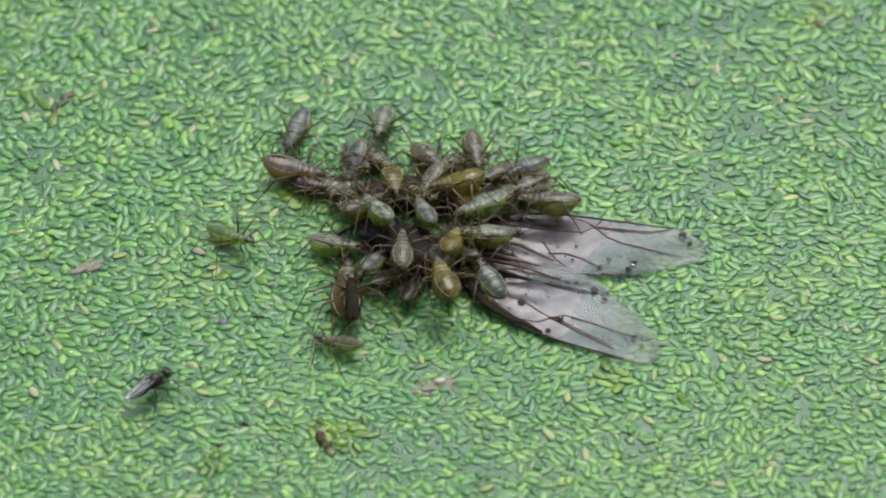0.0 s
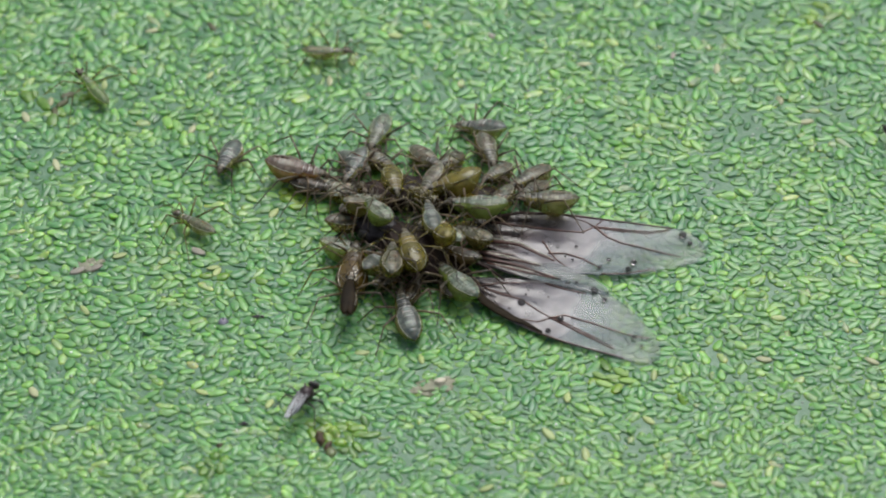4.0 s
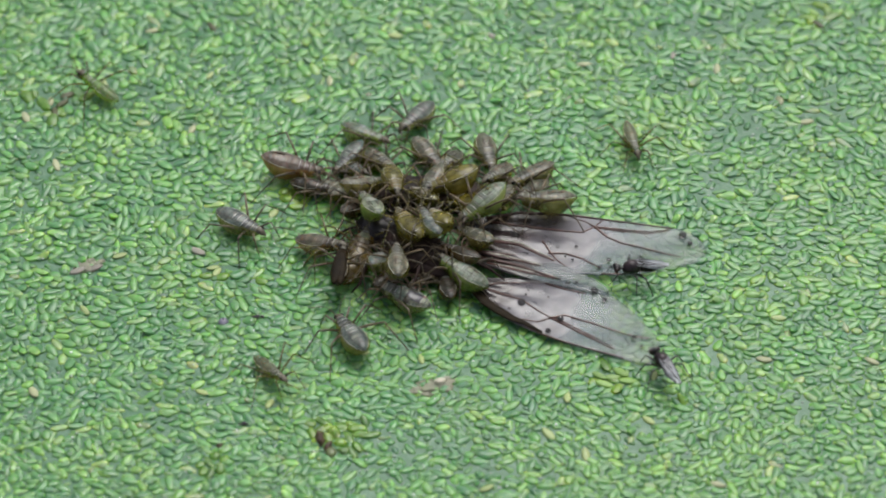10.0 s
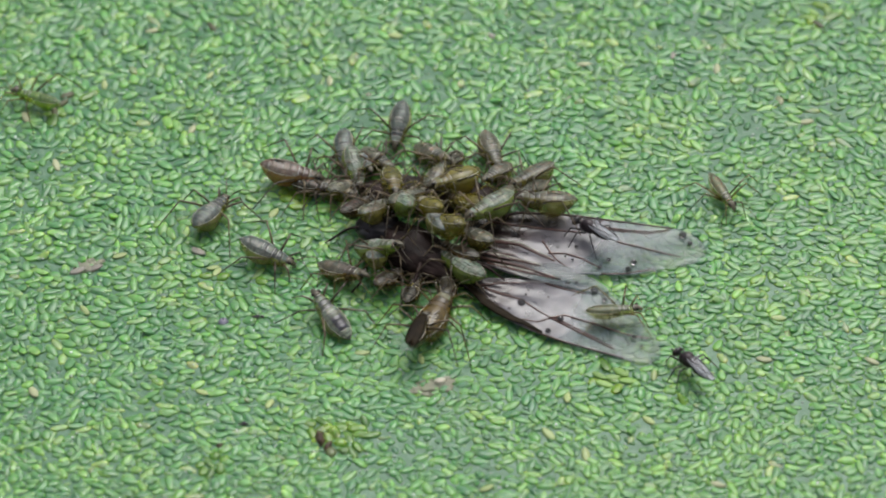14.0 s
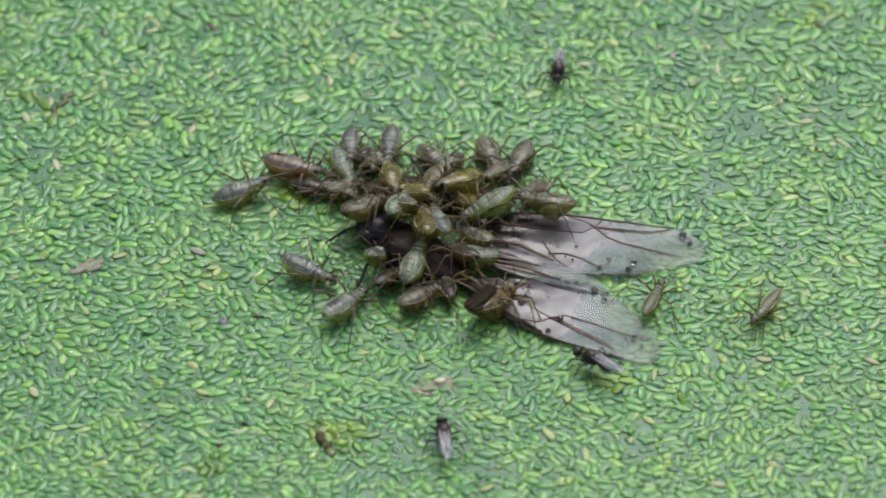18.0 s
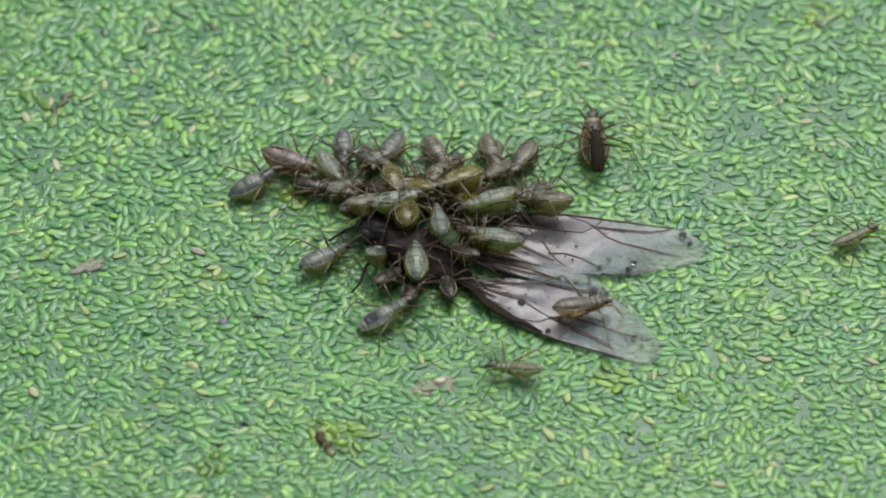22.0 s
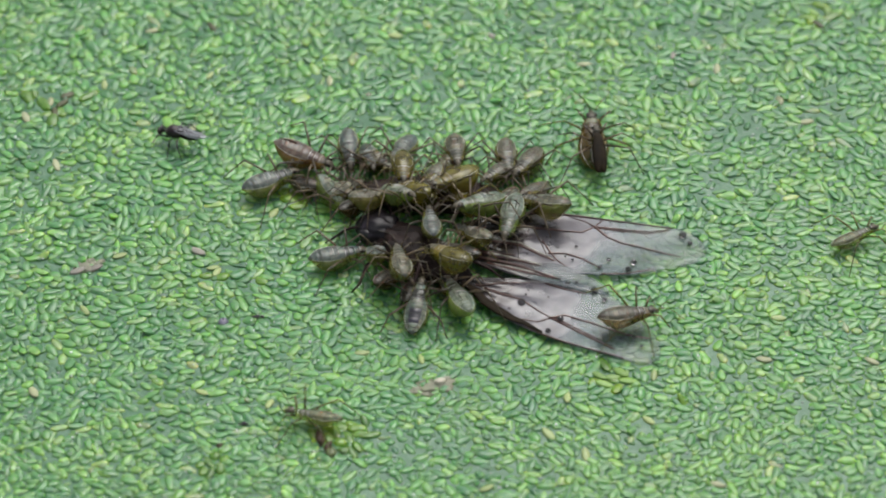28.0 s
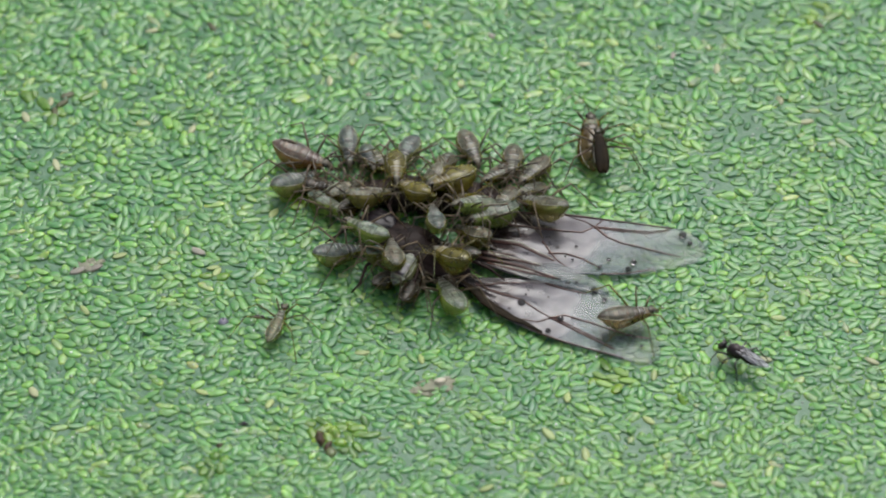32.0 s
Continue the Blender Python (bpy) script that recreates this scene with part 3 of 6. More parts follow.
def hull(bm, xs, fat, seg=20):
    """A closed length of body; faces of the back take the first material, the others the second."""
    rows = [[bm.verts.new(skin_point(x, 2 * math.pi * k / seg, fat)) for k in range(seg)] for x in xs]
    for p, q in zip(rows, rows[1:]):
        for k in range(seg):
            f = bm.faces.new((p[k], p[(k + 1) % seg], q[(k + 1) % seg], q[k]))
            f.material_index = 0 if 0.21 * seg / 2 <= k + 0.5 <= 0.79 * seg / 2 else 1
    for row in (rows[0], rows[-1]):
        c = bm.verts.new(sum((v.co for v in row), Vector()) / seg)
        for k in range(seg):
            f = bm.faces.new((row[k], row[(k + 1) % seg], c))
            f.material_index = 1
    return bm


def back_patch(bm, x0, x1, a0, a1, fat, rise, nx=4, na=6):
    """A thin plate on the back between two stations and two angles, domed by rise."""
    rows = []
    for j in range(nx + 1):
        x = x0 + (x1 - x0) * j / nx
        rows.append([bm.verts.new(skin_point(x, a0 + (a1 - a0) * k / na, fat, 0.006 + rise * math.sin(math.pi * j / nx) * (0.4 + 0.6 * math.sin(math.pi * k / na)))) for k in range(na + 1)])
    for p, q in zip(rows, rows[1:]):
        for k in range(na):
            bm.faces.new((p[k], p[k + 1], q[k + 1], q[k]))
    return bm


def treader(name, skin, fat=1.0, stripe=False, winged=False, saddle=False, mark=False, plated=True, bands=(), leg=None):
    """A water treader 2.9 mm long that faces +x, with its feet on z = 0."""
    back, flank = SKINS[skin]
    leg = leg or M_LEG
    root = new(name)
    z = BODY_UP
    bm = bmesh.new()
    hull(bm, [-1.55 + 1.71 * (i / 18) for i in range(19)], fat)
    part("abdomen", bm, [back if plated else flank, flank], root)
    # Across the back lie seven plates, each with a narrow margin plate on both sides.
    cuts = (-1.43, -1.27, -1.07, -0.85, -0.62, -0.39, -0.16, 0.11)
    if plated:
        for i in range(7):
            x0, x1 = cuts[i] + 0.016, cuts[i + 1] - 0.016
            bm = back_patch(bmesh.new(), x0, x1, 0.355 * math.pi, 0.645 * math.pi, fat, 0.007 + 0.012 * (i % 3) / 2)
            part("back_plate", bm, M_SADDLE if saddle and i in (2, 3, 4) else PLATES[skin], root)
            for a0, a1 in ((0.225, 0.328), (0.672, 0.775)):
                bm = back_patch(bmesh.new(), x0, x1, a0 * math.pi, a1 * math.pi, fat, 0.010, 4, 3)
                part("margin_plate", bm, PLATES[skin], root)
    # A thin pale rim along both sides of the abdomen.
    for side in (0, 1):
        bm = bmesh.new()
        ang = 0.205 if side else 0.795
        pts = [skin_point(-1.46 + 1.55 * k / 16, ang * math.pi, fat, 0.004) for k in range(17)]
        tube(bm, pts, [0.005 + 0.013 * abs(math.sin(math.pi * k / 16)) * (0.6 + 0.4 * math.sin(2.1 * k)) for k in range(17)], 5)
        part("abdomen_rim", bm, M_PALE, root, "pale rim of the abdomen")
    # Pale segment bars, light enough in colour to stand in for glints.
    for x, wide in bands:
        bm = bmesh.new()
        tube(bm, [skin_point(x, (0.5 + wide * (k / 6 - 0.5)) * math.pi, fat, 0.012) for k in range(7)], [0.006, 0.014, 0.019, 0.020, 0.019, 0.014, 0.006], 5)
        part("pale_band", bm, M_GLINT, root, "pale bar across the back, its glint painted in")
    if stripe:
        bm = bmesh.new()
        tube(bm, [skin_point(-1.25 + 0.10 * k, 0.42 * math.pi, fat, 0.002) for k in range(9)], [0.010 + 0.045 * math.sin(math.pi * k / 8) for k in range(9)], 6)
        part("back_stripe", bm, M_DARKWING, root, "dark stripe along the back")
    if mark:
        for a in (0.42, 0.58):
            bm = bmesh.new()
            tube(bm, [skin_point(-0.95 + 0.13 * k, a * math.pi, fat, 0.008) for k in range(6)], [0.010, 0.018, 0.022, 0.022, 0.018, 0.010], 5)
            part("back_mark", bm, M_DARKWING, root, "short dark line on the back")
    # Three thorax rings, each with a dark joint and a pale hind edge painted with its glint, then the head.
    for title, x0, x1, big in (("metathorax", 0.09, 0.31, 1.02), ("mesothorax", 0.31, 0.57, 1.05), ("pronotum", 0.57, 0.88, 1.06)):
        bm = bmesh.new()
        hull(bm, (x0, x0 + 0.02, x0 + 0.06, (x0 + x1) / 2, x1 - 0.05, x1 - 0.015), fat * big, 16)
        part(title, bm, [PLATES[skin] if title == "pronotum" else back, flank], root)
        if not winged and skin != "tawny":
            bm = bmesh.new()
            tube(bm, [skin_point(x0 + 0.05, (0.24 + 0.52 * k / 8) * math.pi, fat * big, 0.003) for k in range(9)], [0.005] + [0.013] * 7 + [0.005], 5)
            part("pale_edge", bm, M_GLINT, root, "pale hind edge of a thorax ring, its glint painted in")
    bm = bmesh.new()
    loft(bm, [(0.82, z + 0.05, 0.17 * fat, 0.11, 0.16), (0.93, z + 0.05, 0.19, 0.13, 0.17), (1.06, z + 0.03, 0.175, 0.12, 0.15), (1.22, z - 0.04, 0.11, 0.08, 0.10), (1.32, z - 0.08, 0.05, 0.04, 0.05)], 12)
    head = part("head", bm, M_HEAD, root)
    for side in (-1, 1):
        bm = bmesh.new()
        ball(bm, (1.02, side * 0.165, z + 0.07), 0.085, 10, 7, (1.15, 0.8, 1))
        part("eye", bm, M_EYE, head, "round black eye")
        bm = bmesh.new()
        tube(bm, bend((1.25, side * 0.08, z), (1.65, side * 0.30, z + 0.35), (2.05, side * 0.62, z - 0.05)) + bend((2.05, side * 0.62, z - 0.05), (2.25, side * 0.75, z - 0.2), (2.5, side * 0.78, z - 0.35), 3)[1:],
             [0.024, 0.022, 0.020, 0.020, 0.019, 0.018, 0.017, 0.016, 0.014, 0.010])
        part("antenna", bm, leg, root)
    bm = bmesh.new()
    tube(bm, [(0.86, 0.15 * math.cos(math.pi * k / 8) * fat, z + 0.07 + 0.105 * math.sin(math.pi * k / 8)) for k in range(9)], [0.008] + [0.017] * 7 + [0.008], 5)
    part("collar", bm, M_GLINT, root, "whitish collar behind the head")
    bm = bmesh.new()
    tube(bm, [(1.30, 0, z - 0.08), (1.30, 0, z - 0.24), (1.05, 0, z - 0.36)], [0.035, 0.03, 0.02])
    part("beak", bm, leg, head)
    if winged:
        # Two leaf-shaped wings folded one over the other, both dark.
        for side in (-1, 1):
            bm = bmesh.new()
            lift = 0.02 if side > 0 else 0.0
            shape = [(-1.62, 0.20, 0.05), (-1.54, 0.22, 0.12), (-1.34, 0.27, 0.19), (-1.0, 0.32, 0.235), (-0.5, 0.35, 0.25), (-0.05, 0.35, 0.235), (0.3, 0.33, 0.19), (0.58, 0.28, 0.11)]
            loft(bm, [(x, z + up + lift, w, 0.075, 0.02) for x, up, w in shape], 12)
            bm.transform(Matrix.Translation((0, side * 0.06, 0)) @ Matrix.Rotation(side * -0.05, 4, "Z"))
            part("wing_case", bm, M_WINGCASE, root, "glossy dark brown folded wing")
    # Legs: fore, middle, hind.
    plan = [((0.72, 0.17, z - 0.12), (1.15, 0.62, z + 0.22), (1.62, 0.80, 0.0)),
            ((0.36, 0.24, z - 0.14), (0.50, 1.20, z + 0.45), (0.85, 2.10, 0.0)),
            ((0.14, 0.26, z - 0.14), (-0.75, 1.30, z + 0.55), (-1.60, 2.00, 0.0))]
    for side in (-1, 1):
        for hip, knee, foot in plan:
            flip = lambda p: (p[0], side * p[1], p[2])
            bm, h = leg_mesh(flip(hip), flip(knee), flip(foot), 0.045)
            part("leg", bm, leg, root, at=mm(*h))
    return root


TREADER_LABELS = {
    "green": "pale-green wingless water treader with a ringed abdomen",
    "olive": "olive-grey wingless water treader with a ringed abdomen",
    "amber": "amber-yellow plump water treader nymph",
    "grey": "silvery-grey ringed water treader with long thin legs",
    "brown": "brown slender water treader with long thin legs",
    "striped": "reddish-brown water treader with a dark back stripe",
    "thin_green": "thin pale-green young water treader on long legs",
    "slender": "slender grey-brown water treader on long thin legs",
    "saddled": "grey-green water treader with a dark patch on its back",
    "tawny": "tawny amber-brown water treader on long splayed legs",
    "dark": "dark brown wet water treader added to fill dark gaps of the clump",
    "winged": "narrow dark brown winged adult water treader",
}
GLINT_BARS = ((-0.39, 0.30), (-0.27, 0.30), (-0.16, 0.28))
KIND = {
    "green": treader("water_treader", "green", 1.06, mark=True, bands=GLINT_BARS),
    "olive": treader("water_treader", "olive", 1.10, mark=True, bands=((-0.16, 0.28), (-0.62, 0.2))),
    "amber": treader("water_treader", "amber", 1.26, plated=False, leg=M_LEG_PALE),
    "grey": treader("water_treader", "grey", 1.06, bands=GLINT_BARS),
    "brown": treader("water_treader", "brown", 0.92, leg=M_LEG_PALE),
    "striped": treader("water_treader", "russet", 1.06, stripe=True),
    "winged": treader("water_treader", "umber", 0.80, winged=True),
    "tawny": treader("water_treader", "tawny", 1.14, plated=False, leg=M_LEG_PALE),
    # Added filler: its umber stands for the wet brown tangle and the shade there.
    "dark": treader("water_treader", "umber", 0.95),
    "slender": treader("water_treader", "slender", 0.70, leg=M_LEG_PALE),
    "thin_green": treader("water_treader", "thin", 0.66, leg=M_LEG_PALE),
    "saddled": treader("water_treader", "saddled", 1.0, saddle=True, bands=((-0.05, 0.4), (-1.12, 0.4))),
}
for kind_name, ob in KIND.items():
    tagged(ob, TREADER_LABELS[kind_name], "insect", "water treaders on the mat")


# ---- small flies ----
def small_fly(name):
    """A black midge-like fly 2.3 mm long that faces +x, with its feet on z = 0."""
    root = new(name)
    z = 0.60
    bm = bmesh.new()
    loft(bm, [(-0.34, z + 0.02, 0.10, 0.10, 0.10), (-0.26, z + 0.05, 0.20, 0.20, 0.20), (-0.10, z + 0.09, 0.285, 0.30, 0.28), (0.14, z + 0.11, 0.30, 0.29, 0.30), (0.32, z + 0.07, 0.22, 0.21, 0.24), (0.41, z + 0.02, 0.10, 0.10, 0.12)], 14)
    part("thorax", bm, M_MAROON, root)
    bm = bmesh.new()
    loft(bm, [(-0.42, z + 0.12, 0.07, 0.05, 0.04), (-0.36, z + 0.18, 0.13, 0.06, 0.05), (-0.26, z + 0.19, 0.09, 0.05, 0.05)], 10)
    part("scutellum", bm, M_BLACK, root)
    bm = bmesh.new()
    rings = []
    for i in range(13):
        x = -1.12 + 0.86 * i / 12
        w = float(np.interp(x, (-1.12, -1.0, -0.8, -0.55, -0.35, -0.26), (0.03, 0.10, 0.17, 0.195, 0.16, 0.10))) * (0.9 if i % 3 == 0 else 1.0)
        rings.append((x, z + 0.03 + 0.10 * (x + 0.26), w, w * 0.8, w * 0.9))
    loft(bm, rings, 12)
    part("abdomen", bm, M_DUSK, root)
    bm = bmesh.new()
    tube(bm, [(0.36, 0, z + 0.05), (0.46, 0, z + 0.05), (0.54, 0, z + 0.04)], [0.09, 0.06, 0.08], 8)
    part("neck", bm, M_BLACK, root)
    bm = bmesh.new()
    ball(bm, (0.66, 0, z + 0.03), 0.185, 12, 8, (0.72, 1.05, 1.02))
    head = part("head", bm, M_BLACK, root)
    for side in (-1, 1):
        bm = bmesh.new()
        ball(bm, (0.68, side * 0.14, z + 0.05), 0.13, 10, 8, (0.85, 0.75, 1.1))
        part("eye", bm, M_RED, head, "dull red eye")
        bm = bmesh.new()
        tube(bm, bend((0.78, side * 0.05, z + 0.06), (0.92, side * 0.09, z + 0.10), (0.99, side * 0.14, z + 0.0), 3), [0.03, 0.025, 0.02, 0.012], 5)
        part("antenna", bm, M_BLACK, head)
        bm = bmesh.new()
        wing_sheet(bm, 1.52, lambda s: 0.11 * math.sin(math.pi * min(1, s ** 0.7)) ** 0.6, lambda s: 0.35 * math.sin(math.pi * min(1, s ** 1.05)) ** 0.6, 0.010, 12, 5, 0.02)
        m = mm(-0.06, side * 0.15, z + 0.31, side * -10, 6.5, 180 + side * 3)
        if side > 0:
            bmesh.ops.scale(bm, vec=(1, -1, 1), verts=bm.verts[:])
        wing = part("wing", bm, M_SMALLWING, root, "clear whitish wing", at=m)
        for start, mid, end in (((0.02, 0.02), (0.7, 0.09), (1.42, 0.03)), ((0.1, -0.02), (0.7, -0.06), (1.38, -0.17)), ((0.15, -0.05), (0.6, -0.16), (1.1, -0.30))):
            bm = bmesh.new()
            tube(bm, [(p[0], p[1] * -side, 0.02) for p in (start, mid, end)], [0.016, 0.012, 0.006], 5)
            part("vein", bm, M_DUSK, wing)
        for hip, knee, foot in (((0.24, 0.13, z - 0.17), (0.62, 0.46, z - 0.02), (0.86, 0.60, 0)), ((0.04, 0.17, z - 0.18), (0.10, 0.72, z + 0.06), (0.16, 1.05, 0)), ((-0.16, 0.15, z - 0.17), (-0.52, 0.62, z + 0.08), (-0.95, 0.88, 0))):
            flip = lambda p: (p[0], side * p[1], p[2])
            bm, h = leg_mesh(flip(hip), flip(knee), flip(foot), 0.038)
            part("leg", bm, M_BLACK, root, at=mm(*h))
    return root


def wing_sheet(bm, length, lead, trail, thick, nx, ny, wave, pleat=0.0):
    """A wing along +x: lead and trail give the half widths towards +y and -y along it; a thin closed sheet."""
    top, low = [], []
    for i in range(nx + 1):
        s = i / nx
        a, b = lead(s) + 0.004, -trail(s) - 0.004
        for rows, dz in ((top, thick / 2), (low, -thick / 2)):
            rows.append([bm.verts.new((s * length, b + (a - b) * j / ny, dz + pleat * max(0.0, 1 - 2.0 * s) * math.sin(19 * j / ny) + wave * math.sin(5.2 * s + 2.1 * j / ny) + 0.5 * wave * math.sin(11 * s - 6.0 * j / ny)))
                         for j in range(ny + 1)])
    for i in range(nx):
        for j in range(ny):
            bm.faces.new((top[i][j], top[i + 1][j], top[i + 1][j + 1], top[i][j + 1]))
            bm.faces.new((low[i][j], low[i][j + 1], low[i + 1][j + 1], low[i + 1][j]))
    for i in range(nx):
        for j in (0, ny):
            bm.faces.new((top[i][j], low[i][j], low[i + 1][j], top[i + 1][j]))
    for j in range(ny):
        for i in (0, nx):
            bm.faces.new((top[i][j], top[i][j + 1], low[i][j + 1], low[i][j]))
    return bm


FLY = tagged(small_fly("small_fly"), "tiny black fly with clear whitish wings", "fly", "small black flies")


# ---- the dead winged insect ----
def crumple(bm, coarse, much, fine):
    """Dents and sharp creases of a dried, half-eaten body."""
    for v in bm.verts:
        ridge = 1 - abs(noise.noise(v.co * fine + Vector((3, 1, 7)))) * 3.2
        v.co *= 1 + much * noise.noise(v.co * coarse + Vector((4, 0, 0))) + 0.07 * ridge + 0.03 * noise.noise(v.co * fine * 3)


def dead_insect():
    root = new("dead_winged_insect")
    root.matrix_basis = mm(0, 0, 0)
    # Head, thorax and abdomen lie from the upper left of the clump to the wings' roots.
    bm = bmesh.new()
    loft(bm, [(-1.05, 0, 0.35, 0.30, 0.3), (-0.75, 0, 0.82, 0.6, 0.6), (-0.1, 0, 1.0, 0.75, 0.7), (0.45, 0, 0.86, 0.66, 0.6), (0.85, 0, 0.4, 0.34, 0.34)], 16)
    bmesh.ops.subdivide_edges(bm, edges=bm.edges[:], cuts=3, use_grid_fill=True)
    crumple(bm, 1.9, 0.20, 5.0)
    head = part("head", bm, M_SOOT, root, "dull black head", at=HEAD_AT)
    for side in (-1, 1):
        bm = bmesh.new()
        ball(bm, (0.2, side * 0.8, 0.2), 0.34, 12, 8, (1.2, 0.6, 1.0))
        part("eye", bm, M_BLACK, head, "black eye")
        bm = bmesh.new()
        tube(bm, bend((0.45, side * 0.25, -0.1), (0.95, side * 0.35, -0.15), (0.95, side * 0.02, -0.3), 5), [0.13, 0.12, 0.1, 0.08, 0.06, 0.03], 6)
        part("jaw", bm, M_DUSK, head)
        bm = bmesh.new()
        tube(bm, bend((0.4, side * 0.3, 0.2), (0.9, side * 0.6, 0.55), (1.5, side * 0.9, 0.1), 6) + [(1.9, side * 1.1, -0.2), (2.3, side * 1.2, -0.5)], [0.06] * 7 + [0.05, 0.035], 6)
        part("antenna", bm, M_DUSK, head)
    bm = bmesh.new()
    loft(bm, [(-2.2, 0, 0.3, 0.3, 0.3), (-1.8, 0.1, 0.7, 0.65, 0.6), (-1.1, 0.14, 1.1, 0.9, 0.65), (-0.2, 0.08, 1.2, 0.85, 0.6), (0.8, 0, 1.1, 0.7, 0.55), (1.8, -0.1, 0.7, 0.5, 0.5), (2.6, -0.2, 0.3, 0.25, 0.25)], 28)
    bmesh.ops.subdivide_edges(bm, edges=bm.edges[:], cuts=2, use_grid_fill=True)
    crumple(bm, 1.5, 0.24, 4.2)
    part("thorax", bm, M_DUSK, root, at=THORAX_AT)
    bm = bmesh.new()
    rings = []
    for i in range(17):
        s = i / 16
        w = 1.15 * math.sin(math.pi * (0.08 + 0.88 * s)) ** 0.7 * (0.94 if i % 3 == 0 else 1)
        rings.append((-3.3 + 6.6 * s, 0, w, w * 0.62, w * 0.55))
    loft(bm, rings, 18)
    bmesh.ops.subdivide_edges(bm, edges=bm.edges[:], cuts=1, use_grid_fill=True)
    crumple(bm, 1.2, 0.12, 4.0)
    part("abdomen", bm, M_DUSK, root, at=ABDOMEN_AT)
    for m, pts in DEAD_LEGS:
        bm = bmesh.new()
        tube(bm, pts, [0.11, 0.10, 0.085, 0.07, 0.05, 0.035][:len(pts)])
        part("leg", bm, M_DUSK, root, at=m)
    return root


HEAD_AT, THORAX_AT, ABDOMEN_AT = mm(-3.15, 0.52, 0.85, 0, 8, 155), mm(-1.12, -1.12, 0.70, 0, 3, -28), mm(-0.52, 3.22, 0.50, 0, 0, -4)
DEAD_LEGS = [
    (mm(-2.4, -0.9, 0.9), [(0, 0, 0), (-0.5, -0.7, 0.3), (-1.2, -1.2, 0.1), (-1.5, -1.9, -0.4), (-1.9, -2.3, -0.6)]),
    (mm(-1.2, -1.1, 0.9), [(0, 0, 0), (0.2, -0.8, 0.3), (0.0, -1.6, 0.2), (-0.3, -2.3, -0.3), (-0.8, -2.9, -0.6)]),
    (mm(-0.2, -0.9, 0.8), [(0, 0, 0), (0.7, -0.6, 0.4), (1.6, -1.0, 0.3), (2.4, -1.2, 0.0), (3.1, -1.7, -0.3)]),
    (mm(-2.2, 0.8, 0.9), [(0, 0, 0), (-0.4, 0.8, 0.4), (-0.2, 1.7, 0.2), (0.2, 2.3, -0.3)]),
    (mm(-0.6, 1.0, 0.9), [(0, 0, 0), (0.3, 0.8, 0.5), (0.9, 1.6, 0.3), (1.2, 2.4, -0.4)]),
]


def rounded(s, grid, widths):
    """The half width at s, smoothed, and rounded off towards the tip."""
    w = sum(float(np.interp(s + k * 0.02, grid, widths)) for k in (-2, -1, 0, 1, 2)) / 5
    return w * math.sqrt(max(0.0, 1 - max(0.0, (s - 0.86) / 0.14) ** 2.2))


def dead_wing(parent, name, at, length, lead, trail, veins, material, label):
    """One wing: a thin rippled sheet, with its veins and painted fold highlights as ridges on it."""
    grid = [i / (len(lead) - 1) for i in range(len(lead))]
    bm = bmesh.new()
    wing_sheet(bm, length, lambda s: rounded(s, grid, lead), lambda s: rounded(s, grid, trail), 0.05, 60, 28, 0.05, 0.09)
    wing = part(name, bm, material, parent, label, at=at)
    for thick, pts in veins:
        bm = bmesh.new()
        line = []
        for (x0, y0), (x1, y1) in zip(pts, pts[1:]):
            line += [(x0 + (x1 - x0) * k / 4, y0 + (y1 - y0) * k / 4) for k in range(4)]
        line.append(pts[-1])
        rise = []
        for x, y in line:
            s = x / length
            a, b = float(np.interp(s, grid, lead)), -float(np.interp(s, grid, trail))
            j = (y - b) / max(0.05, a - b)
            rise.append((x, y, 0.03 + 0.09 * max(0.0, 1 - 2.0 * s) * math.sin(19 * j) + 0.05 * math.sin(5.2 * s + 2.1 * j) + 0.025 * math.sin(11 * s - 6.0 * j)))
        last = len(rise) - 1
        if thick > 0.2:
            # The doubled-over leading margin: a flat dark band.
            tube(bm, rise, [thick * (0.25 + 0.75 * math.sin(math.pi * (k / last) ** 0.8)) for k in range(last + 1)], 8)
            for v in bm.verts:
                v.co.z = 0.10 + 0.25 * (v.co.z - 0.03)
            part("folded_margin", bm, M_WINGCASE, wing, "dark doubled-over wing margin")
        else:
            tube(bm, rise, [abs(thick) * (1 - 0.7 * k / last) ** 0.7 for k in range(last + 1)], 6)
            # Negative thickness: a pale ridge that paints the highlight along a fold.
            part("vein", bm, M_VEIN if thick > 0 else M_PALE, wing)
    return wing


